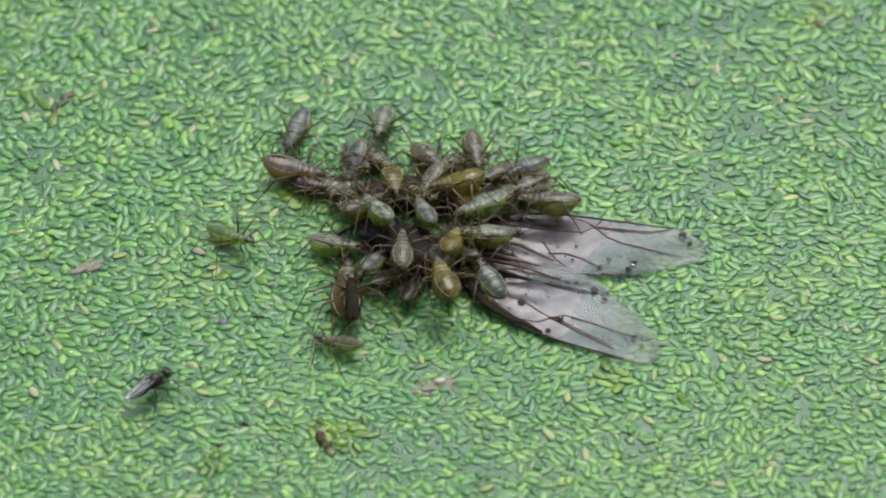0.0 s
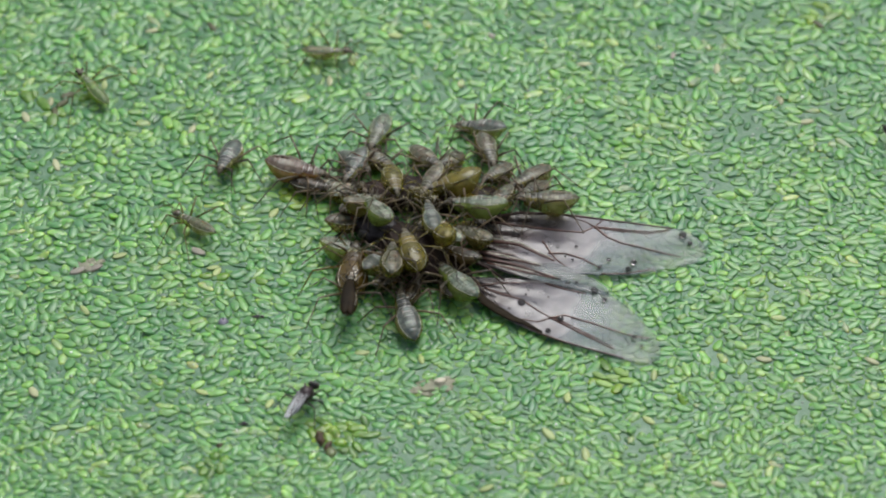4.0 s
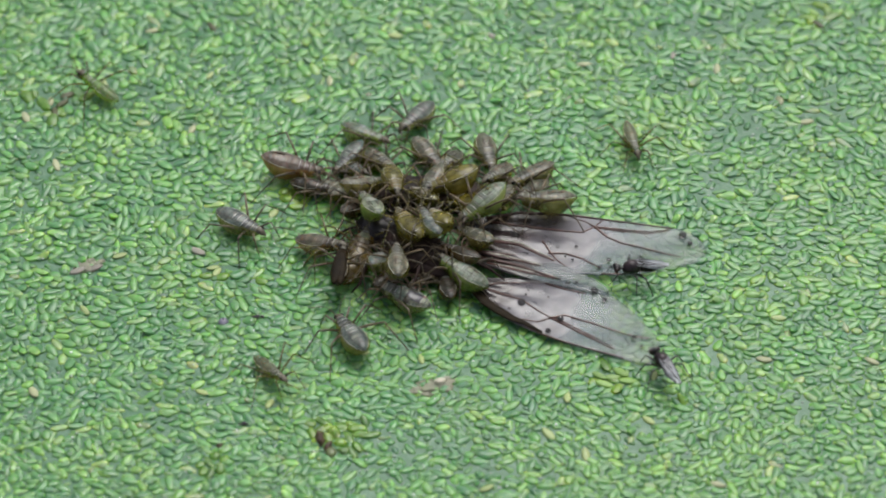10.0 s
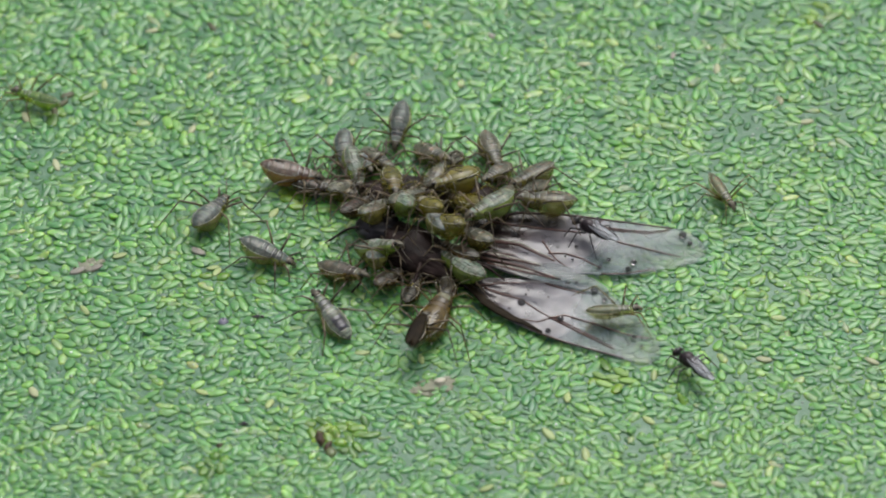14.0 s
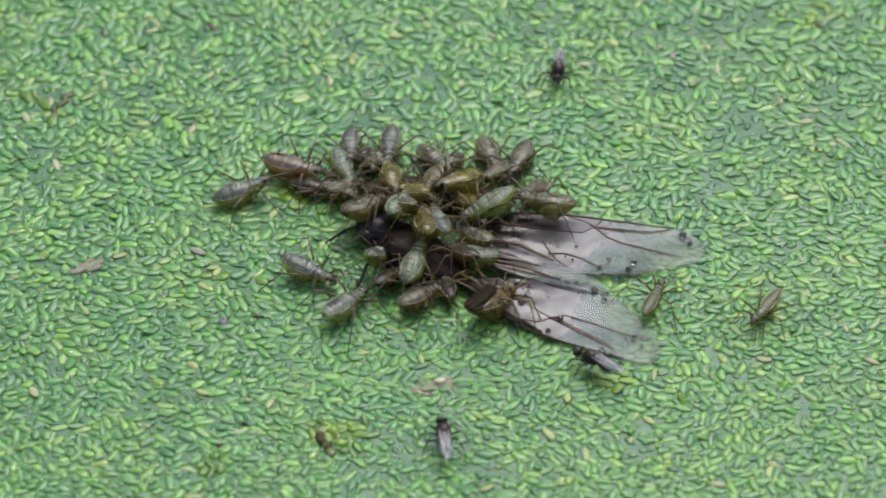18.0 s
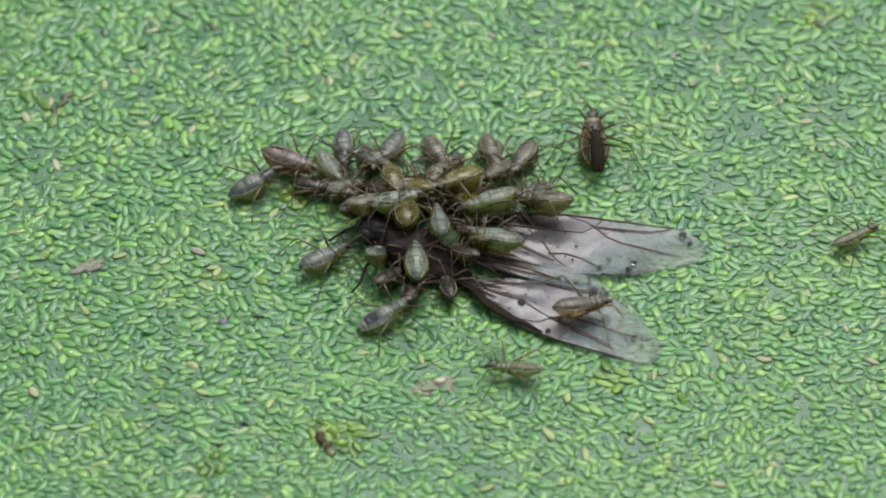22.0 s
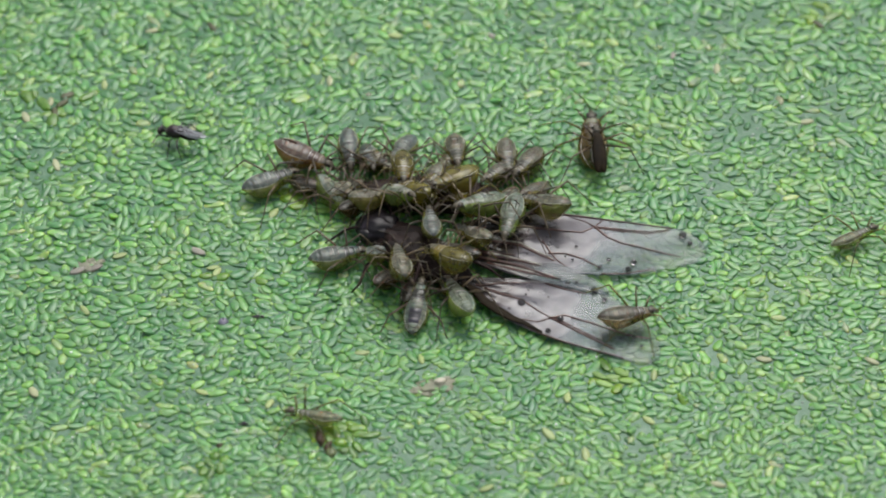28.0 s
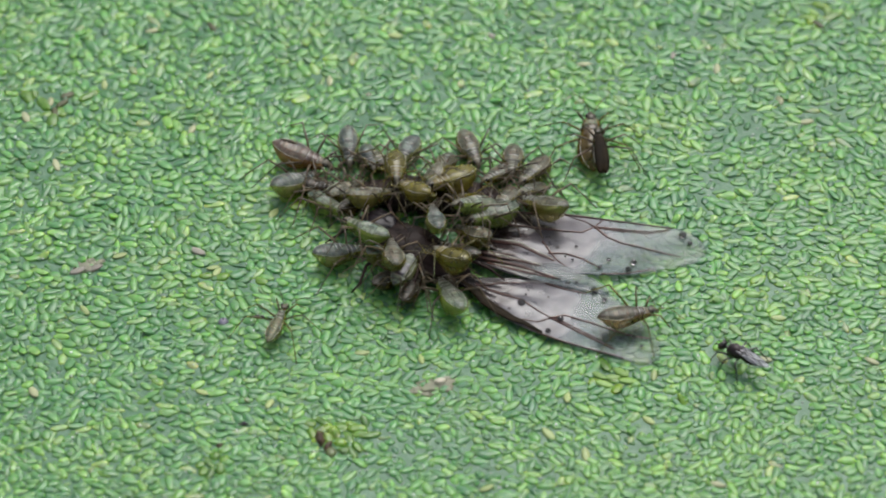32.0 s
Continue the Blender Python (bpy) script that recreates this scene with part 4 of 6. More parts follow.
dead = tagged(dead_insect(), "dead black winged insect lying on the fronds, being eaten", "insect")
dead_wing(dead, "forewing", mm(0.84, 0.54, 0.42, 0, 1.2, -4.8), 11.8,
          (0.67, 1.35, 1.75, 1.91, 1.99, 1.92, 1.80, 1.68, 1.57, 1.43, 1.15), (0.33, 0.75, 1.24, 1.70, 1.92, 2.03, 2.02, 1.84, 1.46, 0.92, 0.80),
          [(0.065, [(1.43, 0.9), (3.61, 0.8), (4.97, 0.75), (5.78, 0.76), (6.36, 1.21)]),
           (0.05, [(6.36, 1.21), (7.67, 1.15), (9.02, 1.14), (9.97, 1.37)]),
           (0.035, [(6.36, 1.15), (7.67, 1.04), (9.02, 1.02), (9.97, 1.30)]),
           (0.06, [(6.36, 1.21), (7.01, 0.58), (7.69, 0.27), (8.51, 0.12), (9.59, -0.19), (10.54, -0.43)]),
           (0.04, [(6.36, 1.21), (5.88, 1.55), (4.91, 1.91)]),
           (0.035, [(6.36, 1.21), (6.69, 1.67), (7.09, 1.86)]),
           (0.08, [(1.23, -0.22), (2.87, -0.47), (3.98, -1.08), (4.59, -1.36)]),
           (-0.045, [(1.23, -0.10), (2.87, -0.34), (3.98, -0.92), (4.50, -1.24)]),
           (0.06, [(4.24, -0.86), (5.04, -0.78), (5.86, -1.0), (6.74, -1.54)]),
           (0.05, [(3.93, -0.13), (4.67, -1.27), (5.25, -1.74)]),
           (0.045, [(6.8, -1.95), (7.9, -1.82), (9.3, -1.35)]),
           (0.075, [(1.18, 1.23), (2.6, 1.75), (4.0, 1.93), (5.04, 1.95), (6.28, 1.82), (7.65, 1.67), (8.74, 1.57), (10.1, 1.46)])],
          M_WING, "smoky grey-mauve wing with brown veins, flat on the fronds")
dead_wing(dead, "forewing", mm(0.43, -2.29, 0.45, 0, 1.6, -27.7), 10.7,
          (0.19, 0.44, 1.05, 1.65, 2.20, 2.55, 2.70, 2.45, 2.0, 1.46, 1.10), (0.16, 0.40, 0.95, 1.21, 1.27, 1.29, 1.22, 1.08, 0.92, 0.76, 0.60),
          [(0.065, [(1.7, 0.1), (2.35, 0.05), (3.47, 0.18), (4.45, -0.02), (5.23, -0.12)]),
           (0.06, [(5.23, -0.12), (6.29, -0.22), (7.51, -0.35), (8.63, -0.48)]),
           (0.04, [(5.35, -0.02), (6.29, -0.08), (7.51, -0.22), (8.4, -0.36)]),
           (0.05, [(5.23, -0.12), (5.72, 0.36), (7.09, 0.55), (8.76, 0.67), (9.79, 0.92)]),
           (0.05, [(5.23, -0.12), (4.78, -0.69), (3.97, -0.94)]),
           (0.06, [(4.34, -1.16), (5.35, -1.26), (6.42, -1.19), (7.55, -1.03), (9.25, -0.72)]),
           (0.24, [(0.6, -0.10), (1.36, -0.38), (2.11, -0.78), (2.82, -0.96), (3.62, -1.08), (4.34, -1.08), (5.3, -1.20)]),
           (0.05, [(1.2, 0.05), (1.89, 0.38), (2.49, 0.96), (3.37, 1.48)]),
           (0.05, [(4.0, 1.8), (5.0, 1.86), (5.99, 2.07)])],
          M_WING_LOW, "smoky grey-mauve wing with brown veins, flat on the fronds")
dead_wing(dead, "hindwing", mm(1.37, -0.98, 0.53, 0, 1.5, -20.7), 6.84,
          (0.3, 0.54, 0.8, 0.91, 0.97, 1.01, 1.01, 0.97, 0.8, 0.61, 0.52), (0.41, 0.43, 0.45, 0.48, 0.42, 0.36, 0.3, 0.24, 0.17, 0.09, 0.08),
          [(0.10, [(0.2, -0.08), (0.67, -0.06), (2.37, 0.11), (3.5, 0.12), (4.38, 0.16)]),
           (0.09, [(0.1, 0.18), (0.35, 0.21), (2.1, 0.48), (3.2, 0.56)]),
           (-0.045, [(0.35, 0.33), (2.1, 0.60), (3.3, 0.66)]),
           (0.07, [(0.19, 0.33), (1.77, 0.80), (2.91, 0.88)]),
           (-0.04, [(0.87, -0.18), (2.73, 0.01), (4.0, 0.22)]),
           (0.06, [(0.87, -0.30), (2.73, -0.11), (4.19, 0.10)])],
          M_TIP, "clear folded hindwing with dark ribs")

# Water drops that stand on the wings: x, y, z, radius.
bm = bmesh.new()
ball(bm, (0, 0, 0.3), 1.0, 20, 12, (1, 1, 0.75))
drop = tagged(part("water_drop", bm, M_DROP, at=mm(3.46, 0.55, 0.43)), "tiny clear water drop standing on the wing", "water drop", "drops on the wings")
drop.scale = (0.21, 0.21, 0.21)
for x, y, z, r in [(11.48, 0.64, 0.26, 0.19), (11.8, 0.11, 0.25, 0.13), (7.85, -1.07, 0.33, 0.11), (9.02, -1.23, 0.31, 0.16), (8.76, -1.69, 0.31, 0.16), (7.43, -1.49, 0.34, 0.08), (7.31, -1.72, 0.34, 0.06),
                   (5.79, -0.88, 0.37, 0.06), (5.46, -0.28, 0.38, 0.08), (6.35, -0.23, 0.36, 0.08), (3.8, 0.14, 0.42, 0.08), (6.13, -1.1, 0.37, 0.06), (3.66, -3.96, 0.41, 0.19), (7.09, -3.12, 0.33, 0.17),
                   (7.54, -3.69, 0.32, 0.13), (5.86, -2.67, 0.4, 0.11), (6.26, -2.63, 0.4, 0.08), (4.84, -5.71, 0.36, 0.13), (3.07, -4.33, 0.42, 0.08), (3.99, -3.12, 0.41, 0.06), (3.86, -3.41, 0.41, 0.06),
                   (4.91, -3.57, 0.38, 0.06), (8.79, -6.01, 0.25, 0.13), (9.1, -6.56, 0.24, 0.08), (5.44, -4.95, 0.35, 0.16)]:
    copy_thing(drop, mm(x, y, z)).scale = (r, r, r)


# ---- who is where, and how each one moves: seconds, x, y, z of its feet (mm), sideways lean, nose-up and heading (degrees) ----
def steps(*rows):
    return [(t, mm(x, y, z, lean, -up, turn)) for t, x, y, z, lean, up, turn in rows]


def insect(kind, size):
    """The first of a kind is the pattern itself, the others are copies; each holds its legs in its own way."""
    ob = FLY if kind == "fly" else KIND[kind]
    if kind in used:
        ob = copy_thing(ob, Matrix())
    used.add(kind)
    ob.scale = (size, size, size)
    for limb in ob.children:
        if limb.name.startswith(("leg", "antenna")):
            limb.rotation_euler = (rest.uniform(-0.12, 0.12), rest.uniform(-0.10, 0.10), rest.uniform(-0.22, 0.22))
    return ob


used, rest = set(), random.Random(3)
striped_one = insect("striped", 1.15)
left_walker = insect("grey", 1.04)
pale_climber = insect("green", 1.01)
grey_climber = insect("grey", 0.97)
back_walker = insect("grey", 1.01)
back_feeder = insect("olive", 0.97)
rear_feeder = insect("olive", 0.97)
right_feeder = insect("olive", 1.01)
wing_root_feeder = insect("olive", 1.11)
mid_feeder = insect("green", 1.08)
green_feeder = insect("green", 1.08)
amber_feeder = insect("amber", 0.97)
green_traveller = insect("green", 1.04)
brown_traveller = insect("brown", 1.04)
grey_traveller = insect("grey", 1.08)
grey_saddled = insect("saddled", 1.08)
silver_feeder = insect("grey", 0.87)
middle_feeder = insect("olive", 0.94)
ridge_feeder = insect("olive", 0.97)
late_green = insect("green", 0.97)
amber_stub = insect("amber", 0.83)
amber_long = insect("amber", 1.04)
amber_small = insect("amber", 0.83)
winged_one = insect("winged", 1.0)
pair_below = insect("tawny", 1.24)
top_roamer = insect("slender", 0.94)
left_roamer = insect("thin_green", 1.04)
low_roamer = insect("slender", 0.94)
fly_a = insect("fly", 1.14)
fly_b = insect("fly", 1.14)
fly_c = insect("fly", 1.14)
buried_a = insect("olive", 0.90)
buried_b = insect("olive", 0.94)
buried_c = insect("amber", 0.90)
buried_d = insect("olive", 0.87)
buried_e = insect("dark", 0.90)
buried_f = insect("olive", 0.83)
buried_g = insect("grey", 0.87)
buried_h = insect("olive", 0.87)
buried_i = insect("olive", 0.90)
buried_j = insect("grey", 0.90)
buried_k = insect("amber", 0.87)
buried_l = insect("olive", 0.90)
buried_m = insect("olive", 0.87)
buried_n = insect("dark", 0.90)
buried_o = insect("dark", 0.87)
buried_q = insect("dark", 0.87)
buried_r = insect("dark", 0.90)
buried_s = insect("olive", 0.90)
# Added insect: its dark body stands in for the shade under striped_one.
shade_filler = insect("dark", 0.90)


def stride(ob, spans):
    """Swings the legs in two alternating threes while the insect walks."""
    for n, limb in enumerate([c for c in ob.children if c.name.startswith("leg")]):
        rest_pose, sign = limb.matrix_basis.copy(), 1 if n % 2 else -1
        rows = [(0, rest_pose)]
        for a, b in spans:
            count = max(2, round((b - a) / 0.17))
            rows += [(a + (b - a) * k / count, rest_pose @ pose(0, 0, 0, 0, 0, (sign * 15 if k % 2 else -sign * 15) if 0 < k < count else 0)) for k in range(count + 1)]
        clean = [r for i, r in enumerate(rows) if i == 0 or frame(r[0]) > frame(rows[i - 1][0])]
        walk(limb, clean + ([(32, rest_pose)] if clean[-1][0] < 31.95 else []))


def motions():
    walk(striped_one, steps(
        (0, -7.29, 4.69, 0.10, 0, -10, -8), (1, -7.25, 4.62, 0.10, 0, -9, -7), (2, -7.30, 4.56, 0.10, 0, -8, -6), (3, -7.00, 4.66, 0.10, 0, -8, -11),
        (6, -7.34, 4.66, 0.10, 0, -10, -7), (8, -7.20, 5.12, 0.10, 0, -12, -11), (10, -7.33, 4.93, 0.10, 0, -11, -8), (12, -7.41, 4.60, 0.10, 0, -9, -6),
        (13, -7.38, 4.43, 0.10, 0, -8, -6), (14, -7.30, 4.43, 0.10, 0, -8, -8), (17, -7.07, 4.84, 0.10, 0, 0, -18), (19, -7.37, 4.87, 0.10, 0, -6, -11),
        (20, -7.34, 5.13, 0.10, 0, -5, -14), (22, -7.32, 5.22, 0.10, 0, -3, -21), (23, -7.19, 5.38, 0.10, 0, -3, -26), (25, -6.87, 5.55, 0.10, 0, 3, -34),
        (28, -6.80, 5.66, 0.10, 0, -9, -21), (32, -6.88, 5.62, 0.10, 0, -9, -21)))
    walk(left_walker, steps(
        (0, -7.33, 7.56, 0.06, 0, -5, -107), (1, -7.49, 7.67, 0.06, 0, 5, -98), (2, -7.90, 7.84, 0.06, 0, 7, -84), (3, -9.85, 6.88, 0.06, 0, 7, -100),
        (3.5, -10.28, 6.07, 0.06, 0, 11, -104), (5.5, -11.36, 4.38, 0.06, 0, 7, -109), (6, -11.26, 4.21, 0.06, 0, 0, -117), (7, -11.32, 3.22, 0.06, 0, 8, -103),
        (8, -11.14, 2.98, 0.06, 0, 4, -57), (9, -9.20, 0.80, 0.06, 0, -3, -29), (10, -9.57, 0.97, 0.06, 0, 1, -34), (11, -8.89, 0.27, 0.06, 0, 0, -27),
        (12, -8.38, -0.75, 0.06, 0, -10, -9), (13, -8.49, -0.68, 0.06, 0, -13, -18), (14, -8.33, -0.98, 0.06, 0, -13, -20), (17, -6.78, -1.76, 0.06, 0, -7, -26),
        (18, -6.31, -2.12, 0.06, 0, -8, -24), (19, -6.20, -2.01, 0.06, 0, -11, -25), (20, -6.18, -2.57, 0.06, 0, -11, -17), (21, -6.28, -1.92, 0.06, 0, -15, 23),
        (22, -5.50, -1.20, 0.06, 0, -2, 37), (23, -4.85, -1.20, 0.06, 0, 7, 18), (24, -4.59, -1.00, 0.06, 0, 8, 16), (25, -4.69, -1.01, 0.06, 0, 3, 15),
        (28, -4.83, -1.12, 0.06, 0, -2, 17), (29, -4.67, -1.11, 0.06, 0, -1, 19), (32, -4.93, -0.97, 0.06, 0, -15, 24)))
    walk(pale_climber, steps(
        (0, -3.12, 8.05, 0.10, -4, 8, -100), (1, -2.97, 8.07, 0.10, -3, 8, -102), (2, -2.74, 7.94, 0.10, -2, 10, -108), (3, -2.89, 7.72, 0.10, -0, 8, -113),
        (6, -3.88, 6.40, 0.10, -8, -9, -86), (7, -3.88, 6.55, 0.10, -8, -11, -86), (8, -4.07, 6.53, 0.10, -9, -13, -85), (9, -4.40, 6.16, 0.10, -14, -8, -65),
        (10, -3.84, 7.07, 0.10, -22, 4, -30), (11, -3.59, 7.01, 0.10, -18, 3, -49), (12, -3.41, 7.19, 0.10, -16, 10, -58), (13, -3.27, 5.67, 0.10, -14, 1, -67),
        (14, -4.41, 4.77, 0.10, -11, -10, -76), (17, -4.83, 4.60, 0.10, -16, -6, -59), (18, -4.95, 4.73, 0.10, -13, -6, -68),
        (19, -5.32, 4.76, 0.10, -16, -11, -57), (20, -5.40, 4.59, 0.10, -15, -4, -63), (21, -5.56, 4.69, 0.10, -15, -7, -61),
        (23, -5.45, 4.21, 0.10, -18, -11, -50), (25, -5.22, 3.59, 0.10, -16, 10, -57), (28, -5.45, 2.76, 0.10, -20, -27, -42),
        (29, -5.20, 2.20, 0.10, -19, -4, -45), (30, -5.44, 1.79, 0.10, -19, 7, -47), (32, -5.52, 2.03, 0.10, -19, 12, -45)))
    walk(grey_climber, steps(
        (0, -4.23, 5.31, 0.10, 10, -15, -108), (3, -4.19, 5.04, 0.10, 12, -5, -114), (6, -4.48, 4.56, 0.10, 9, 6, -103), (9, -4.44, 5.01, 0.10, 11, 2, -111),
        (10, -4.59, 5.40, 0.10, 14, 1, -120), (11, -4.73, 5.45, 0.10, 7, -6, -98), (12, -4.72, 5.50, 0.10, 8, -13, -99), (13, -4.70, 5.84, 0.10, 2, -15, -79),
        (14, -4.84, 6.12, 0.10, 5, -2, -90), (17, -4.47, 6.09, 0.10, 6, 6, -94), (19, -4.67, 6.39, 0.10, 4, -1, -87), (21, -4.88, 6.19, 0.10, 3, -1, -84),
        (23, -4.74, 6.12, 0.10, 4, -2, -87), (25, -4.52, 6.04, 0.10, 4, -2, -87), (28, -4.59, 6.13, 0.10, 3, -5, -85), (32, -4.61, 6.31, 0.10, 4, -7, -86)))
    walk(back_walker, steps(
        (0, 3.81, 4.81, 0.06, 0, -1, -158), (1, 3.61, 4.78, 0.06, 0, 14, -149), (2, 3.23, 5.23, 0.06, 0, 8, -134), (2.5, 3.06, 5.94, 0.06, 0, 15, -189),
        (3, 2.89, 6.66, 0.06, 0, 22, -244), (3.5, 2.35, 7.19, 0.06, 0, -17, -226), (5.5, 0.89, 9.15, 0.06, 0, 6, -169), (6, 0.27, 9.09, 0.06, 0, 0, -165),
        (7, -0.79, 9.15, 0.06, 0, 12, -130), (8, -1.37, 8.57, 0.06, 0, -4, -132), (10, -1.44, 8.47, 0.06, 0, 6, -126), (11, -1.96, 8.10, 0.06, 0, -3, -119),
        (12, -2.01, 8.33, 0.06, 0, 1, -114), (13, -2.39, 8.46, 0.06, 0, -7, -105), (14, -2.19, 8.01, 0.06, 0, -16, -99), (17, -2.54, 6.41, 0.06, 0, -6, -98),
        (19, -2.71, 6.33, 0.06, 0, -6, -96), (20, -2.62, 6.28, 0.06, 0, -7, -100), (21, -2.52, 6.10, 0.06, 0, 5, -99), (22, -2.71, 6.04, 0.06, 0, 2, -115),
        (23, -2.35, 6.04, 0.06, 0, 7, -116), (24, -2.30, 6.10, 0.06, 0, 2, -127), (25, -2.16, 5.99, 0.06, 0, 10, -114), (28, -2.13, 6.00, 0.06, 0, 15, -114),
        (32, -1.89, 5.88, 0.06, 0, 12, -111)))
    walk(back_feeder, steps(
        (0, -0.62, 5.44, 0.10, -5, 7, -53), (3, -0.63, 5.21, 0.10, -6, 13, -50), (6, -0.73, 5.72, 0.10, -5, 2, -54), (8, -0.64, 5.81, 0.10, -5, 6, -53),
        (10, -0.69, 5.71, 0.10, -4, -1, -57), (11, -0.83, 6.05, 0.10, -3, -13, -61), (12, -0.83, 6.08, 0.10, -5, -1, -54), (13, -0.66, 5.85, 0.10, -7, 2, -46),
        (14, -0.33, 5.69, 0.10, -7, 19, -47), (17, -0.26, 5.42, 0.10, -6, 17, -50), (18, -0.33, 5.36, 0.10, -5, 9, -53), (19, -0.32, 6.01, 0.10, -4, 2, -57),
        (21, -0.31, 5.98, 0.10, -3, 5, -62), (23, -0.16, 5.68, 0.10, -3, 5, -64), (25, 0.04, 5.69, 0.10, -3, 4, -61), (28, 0.70, 5.93, 0.10, 4, 10, -85),
        (29, 1.13, 5.93, 0.10, 4, 10, -87), (30, 1.36, 5.75, 0.10, 3, 11, -83), (31, 1.45, 6.11, 0.10, 0, 0, -74), (32, 1.39, 6.13, 0.10, -0, 0, -72)))
    walk(rear_feeder, steps(
        (0, 1.50, 6.02, 0.10, -8, -3, -81), (1, 1.89, 5.82, 0.10, -10, 3, -72), (3, 2.16, 6.07, 0.10, -10, 5, -74), (6, 2.10, 5.81, 0.10, -8, -3, -81),
        (8, 2.09, 5.90, 0.10, -9, 1, -76), (13, 2.26, 5.64, 0.10, -7, -1, -83), (14, 2.32, 6.00, 0.10, -10, -1, -74), (17, 2.22, 5.61, 0.10, -11, -1, -69),
        (20, 2.34, 5.80, 0.10, -11, 1, -71), (23, 2.38, 5.79, 0.10, -9, 2, -75), (25, 2.75, 5.81, 0.10, -5, 4, -90), (28, 3.08, 5.50, 0.10, -6, 3, -87),
        (32, 3.36, 5.16, 0.10, -4, 12, -94)))
    walk(right_feeder, steps(
        (0, 4.03, 3.41, 0.10, 16, 6, -142), (3, 4.11, 3.74, 0.10, 15, 10, -137), (6, 4.26, 4.11, 0.10, 16, 5, -142), (13, 4.26, 4.12, 0.10, 17, 2, -146),
        (14, 4.30, 4.08, 0.10, 17, 3, -143), (17, 3.79, 5.27, 0.10, 9, 2, -110), (19, 3.82, 5.31, 0.10, 10, 2, -115), (23, 3.98, 5.32, 0.10, 11, 2, -116),
        (25, 4.03, 5.32, 0.10, 11, 1, -118), (28, 4.13, 4.98, 0.10, 12, 9, -120), (30, 4.36, 4.56, 0.10, 13, 8, -125), (32, 4.43, 4.37, 0.10, 12, 10, -122)))
    walk(wing_root_feeder, steps(
        (0, 4.90, 1.71, 0.67, 20, 0, 176), (10, 4.69, 1.81, 0.68, 20, 6, 184), (18, 4.67, 1.70, 0.67, 20, 3, 171), (20, 4.37, 1.89, 0.66, 20, -5, 169),
        (23, 4.73, 1.76, 0.66, 19, -6, 165), (25, 4.66, 1.64, 0.66, 19, -7, 165), (28, 4.74, 1.57, 0.66, 18, -16, 150), (32, 4.76, 1.45, 0.67, 16, -20, 142)))
    walk(mid_feeder, steps(
        (0, 1.72, 0.77, 1.28, 13, 5, -148), (1, 2.36, 0.39, 1.26, 12, 2, -222), (2, 1.42, 0.73, 1.26, 13, -4, -216), (3, 1.41, 1.00, 1.27, 14, -7, -207),
        (6, 1.77, 0.65, 1.27, 13, 3, -145), (8, 1.94, 0.71, 1.27, 12, 2, -139), (9, 1.78, 0.76, 1.26, 11, 3, -136), (10, 1.94, 0.99, 1.27, 12, -12, -141),
        (11, 2.10, 1.01, 1.27, 12, -13, -138), (12, 2.12, 1.03, 1.27, 11, -11, -137), (13, 2.24, 0.96, 1.26, 11, -3, -136), (14, 2.14, 0.73, 1.27, 12, 4, -142),
        (17, 2.12, 0.87, 1.27, 13, -7, -147), (19, 2.16, 0.80, 1.28, 15, -12, -158), (21, 2.10, 0.99, 1.28, 15, -9, -164), (22, 2.03, 1.07, 1.27, 15, -1, -159),
        (23, 2.19, 1.30, 1.28, 14, 5, -155), (24, 2.23, 1.21, 1.33, 13, 17, -147), (25, 2.02, 1.43, 1.28, 11, 10, -136), (28, 1.51, 0.87, 1.33, 14, 17, -149),
        (29, 1.75, 1.12, 1.29, 14, -20, -206), (30, 1.33, 1.16, 1.37, 13, 25, -144), (32, 1.15, 0.59, 1.48, 12, 32, -140)))
    walk(green_feeder, steps(
        (0, 1.73, -0.75, 0.95, 15, 10, -174), (1, 0.57, -3.02, 0.45, 9, -21, -230), (2, 0.43, -2.71, 0.45, 9, -16, -230), (3, 0.42, -3.32, 0.45, 8, -8, -234),
        (6, 0.78, -2.88, 0.45, 10, 6, -225), (8, 0.92, -2.87, 0.45, 10, -4, -223), (9, 0.40, -2.28, 0.45, 12, 7, -216), (10, 0.53, -2.54, 0.45, 12, 13, -214),
        (11, 0.43, -2.67, 0.45, 8, 18, -233), (12, 0.55, -2.51, 0.45, 9, 9, -230), (13, 0.71, -2.79, 0.45, 10, -1, -226), (14, 0.64, -2.20, 0.45, 11, -2, -222),
        (17, 0.54, -1.86, 0.45, 10, 9, -223), (18, 1.08, -1.57, 0.45, 14, -2, -195), (19, 1.24, -1.72, 0.45, 14, 3, -196), (20, 1.35, -1.25, 0.45, 14, 20, -163),
        (21, 1.33, -1.01, 0.45, 15, 14, -167), (22, 2.13, -0.88, 0.93, 14, 4, -195), (23, 2.28, -0.68, 0.93, 14, 6, -201), (24, 2.26, -0.67, 0.93, 14, 6, -200),
        (25, 1.99, -0.80, 0.91, 11, -12, -218), (26.5, 2.60, -0.19, 0.90, 7, -7, -161), (28, 3.21, 0.41, 0.89, 2, -3, -104), (29, 4.02, 0.33, 1.04, 12, -25, -144),
        (30, 2.13, 1.34, 0.92, 15, 7, -191), (31, 2.22, 0.63, 0.92, 13, -5, -156), (32, 2.23, 0.53, 0.93, 13, 6, -153)))
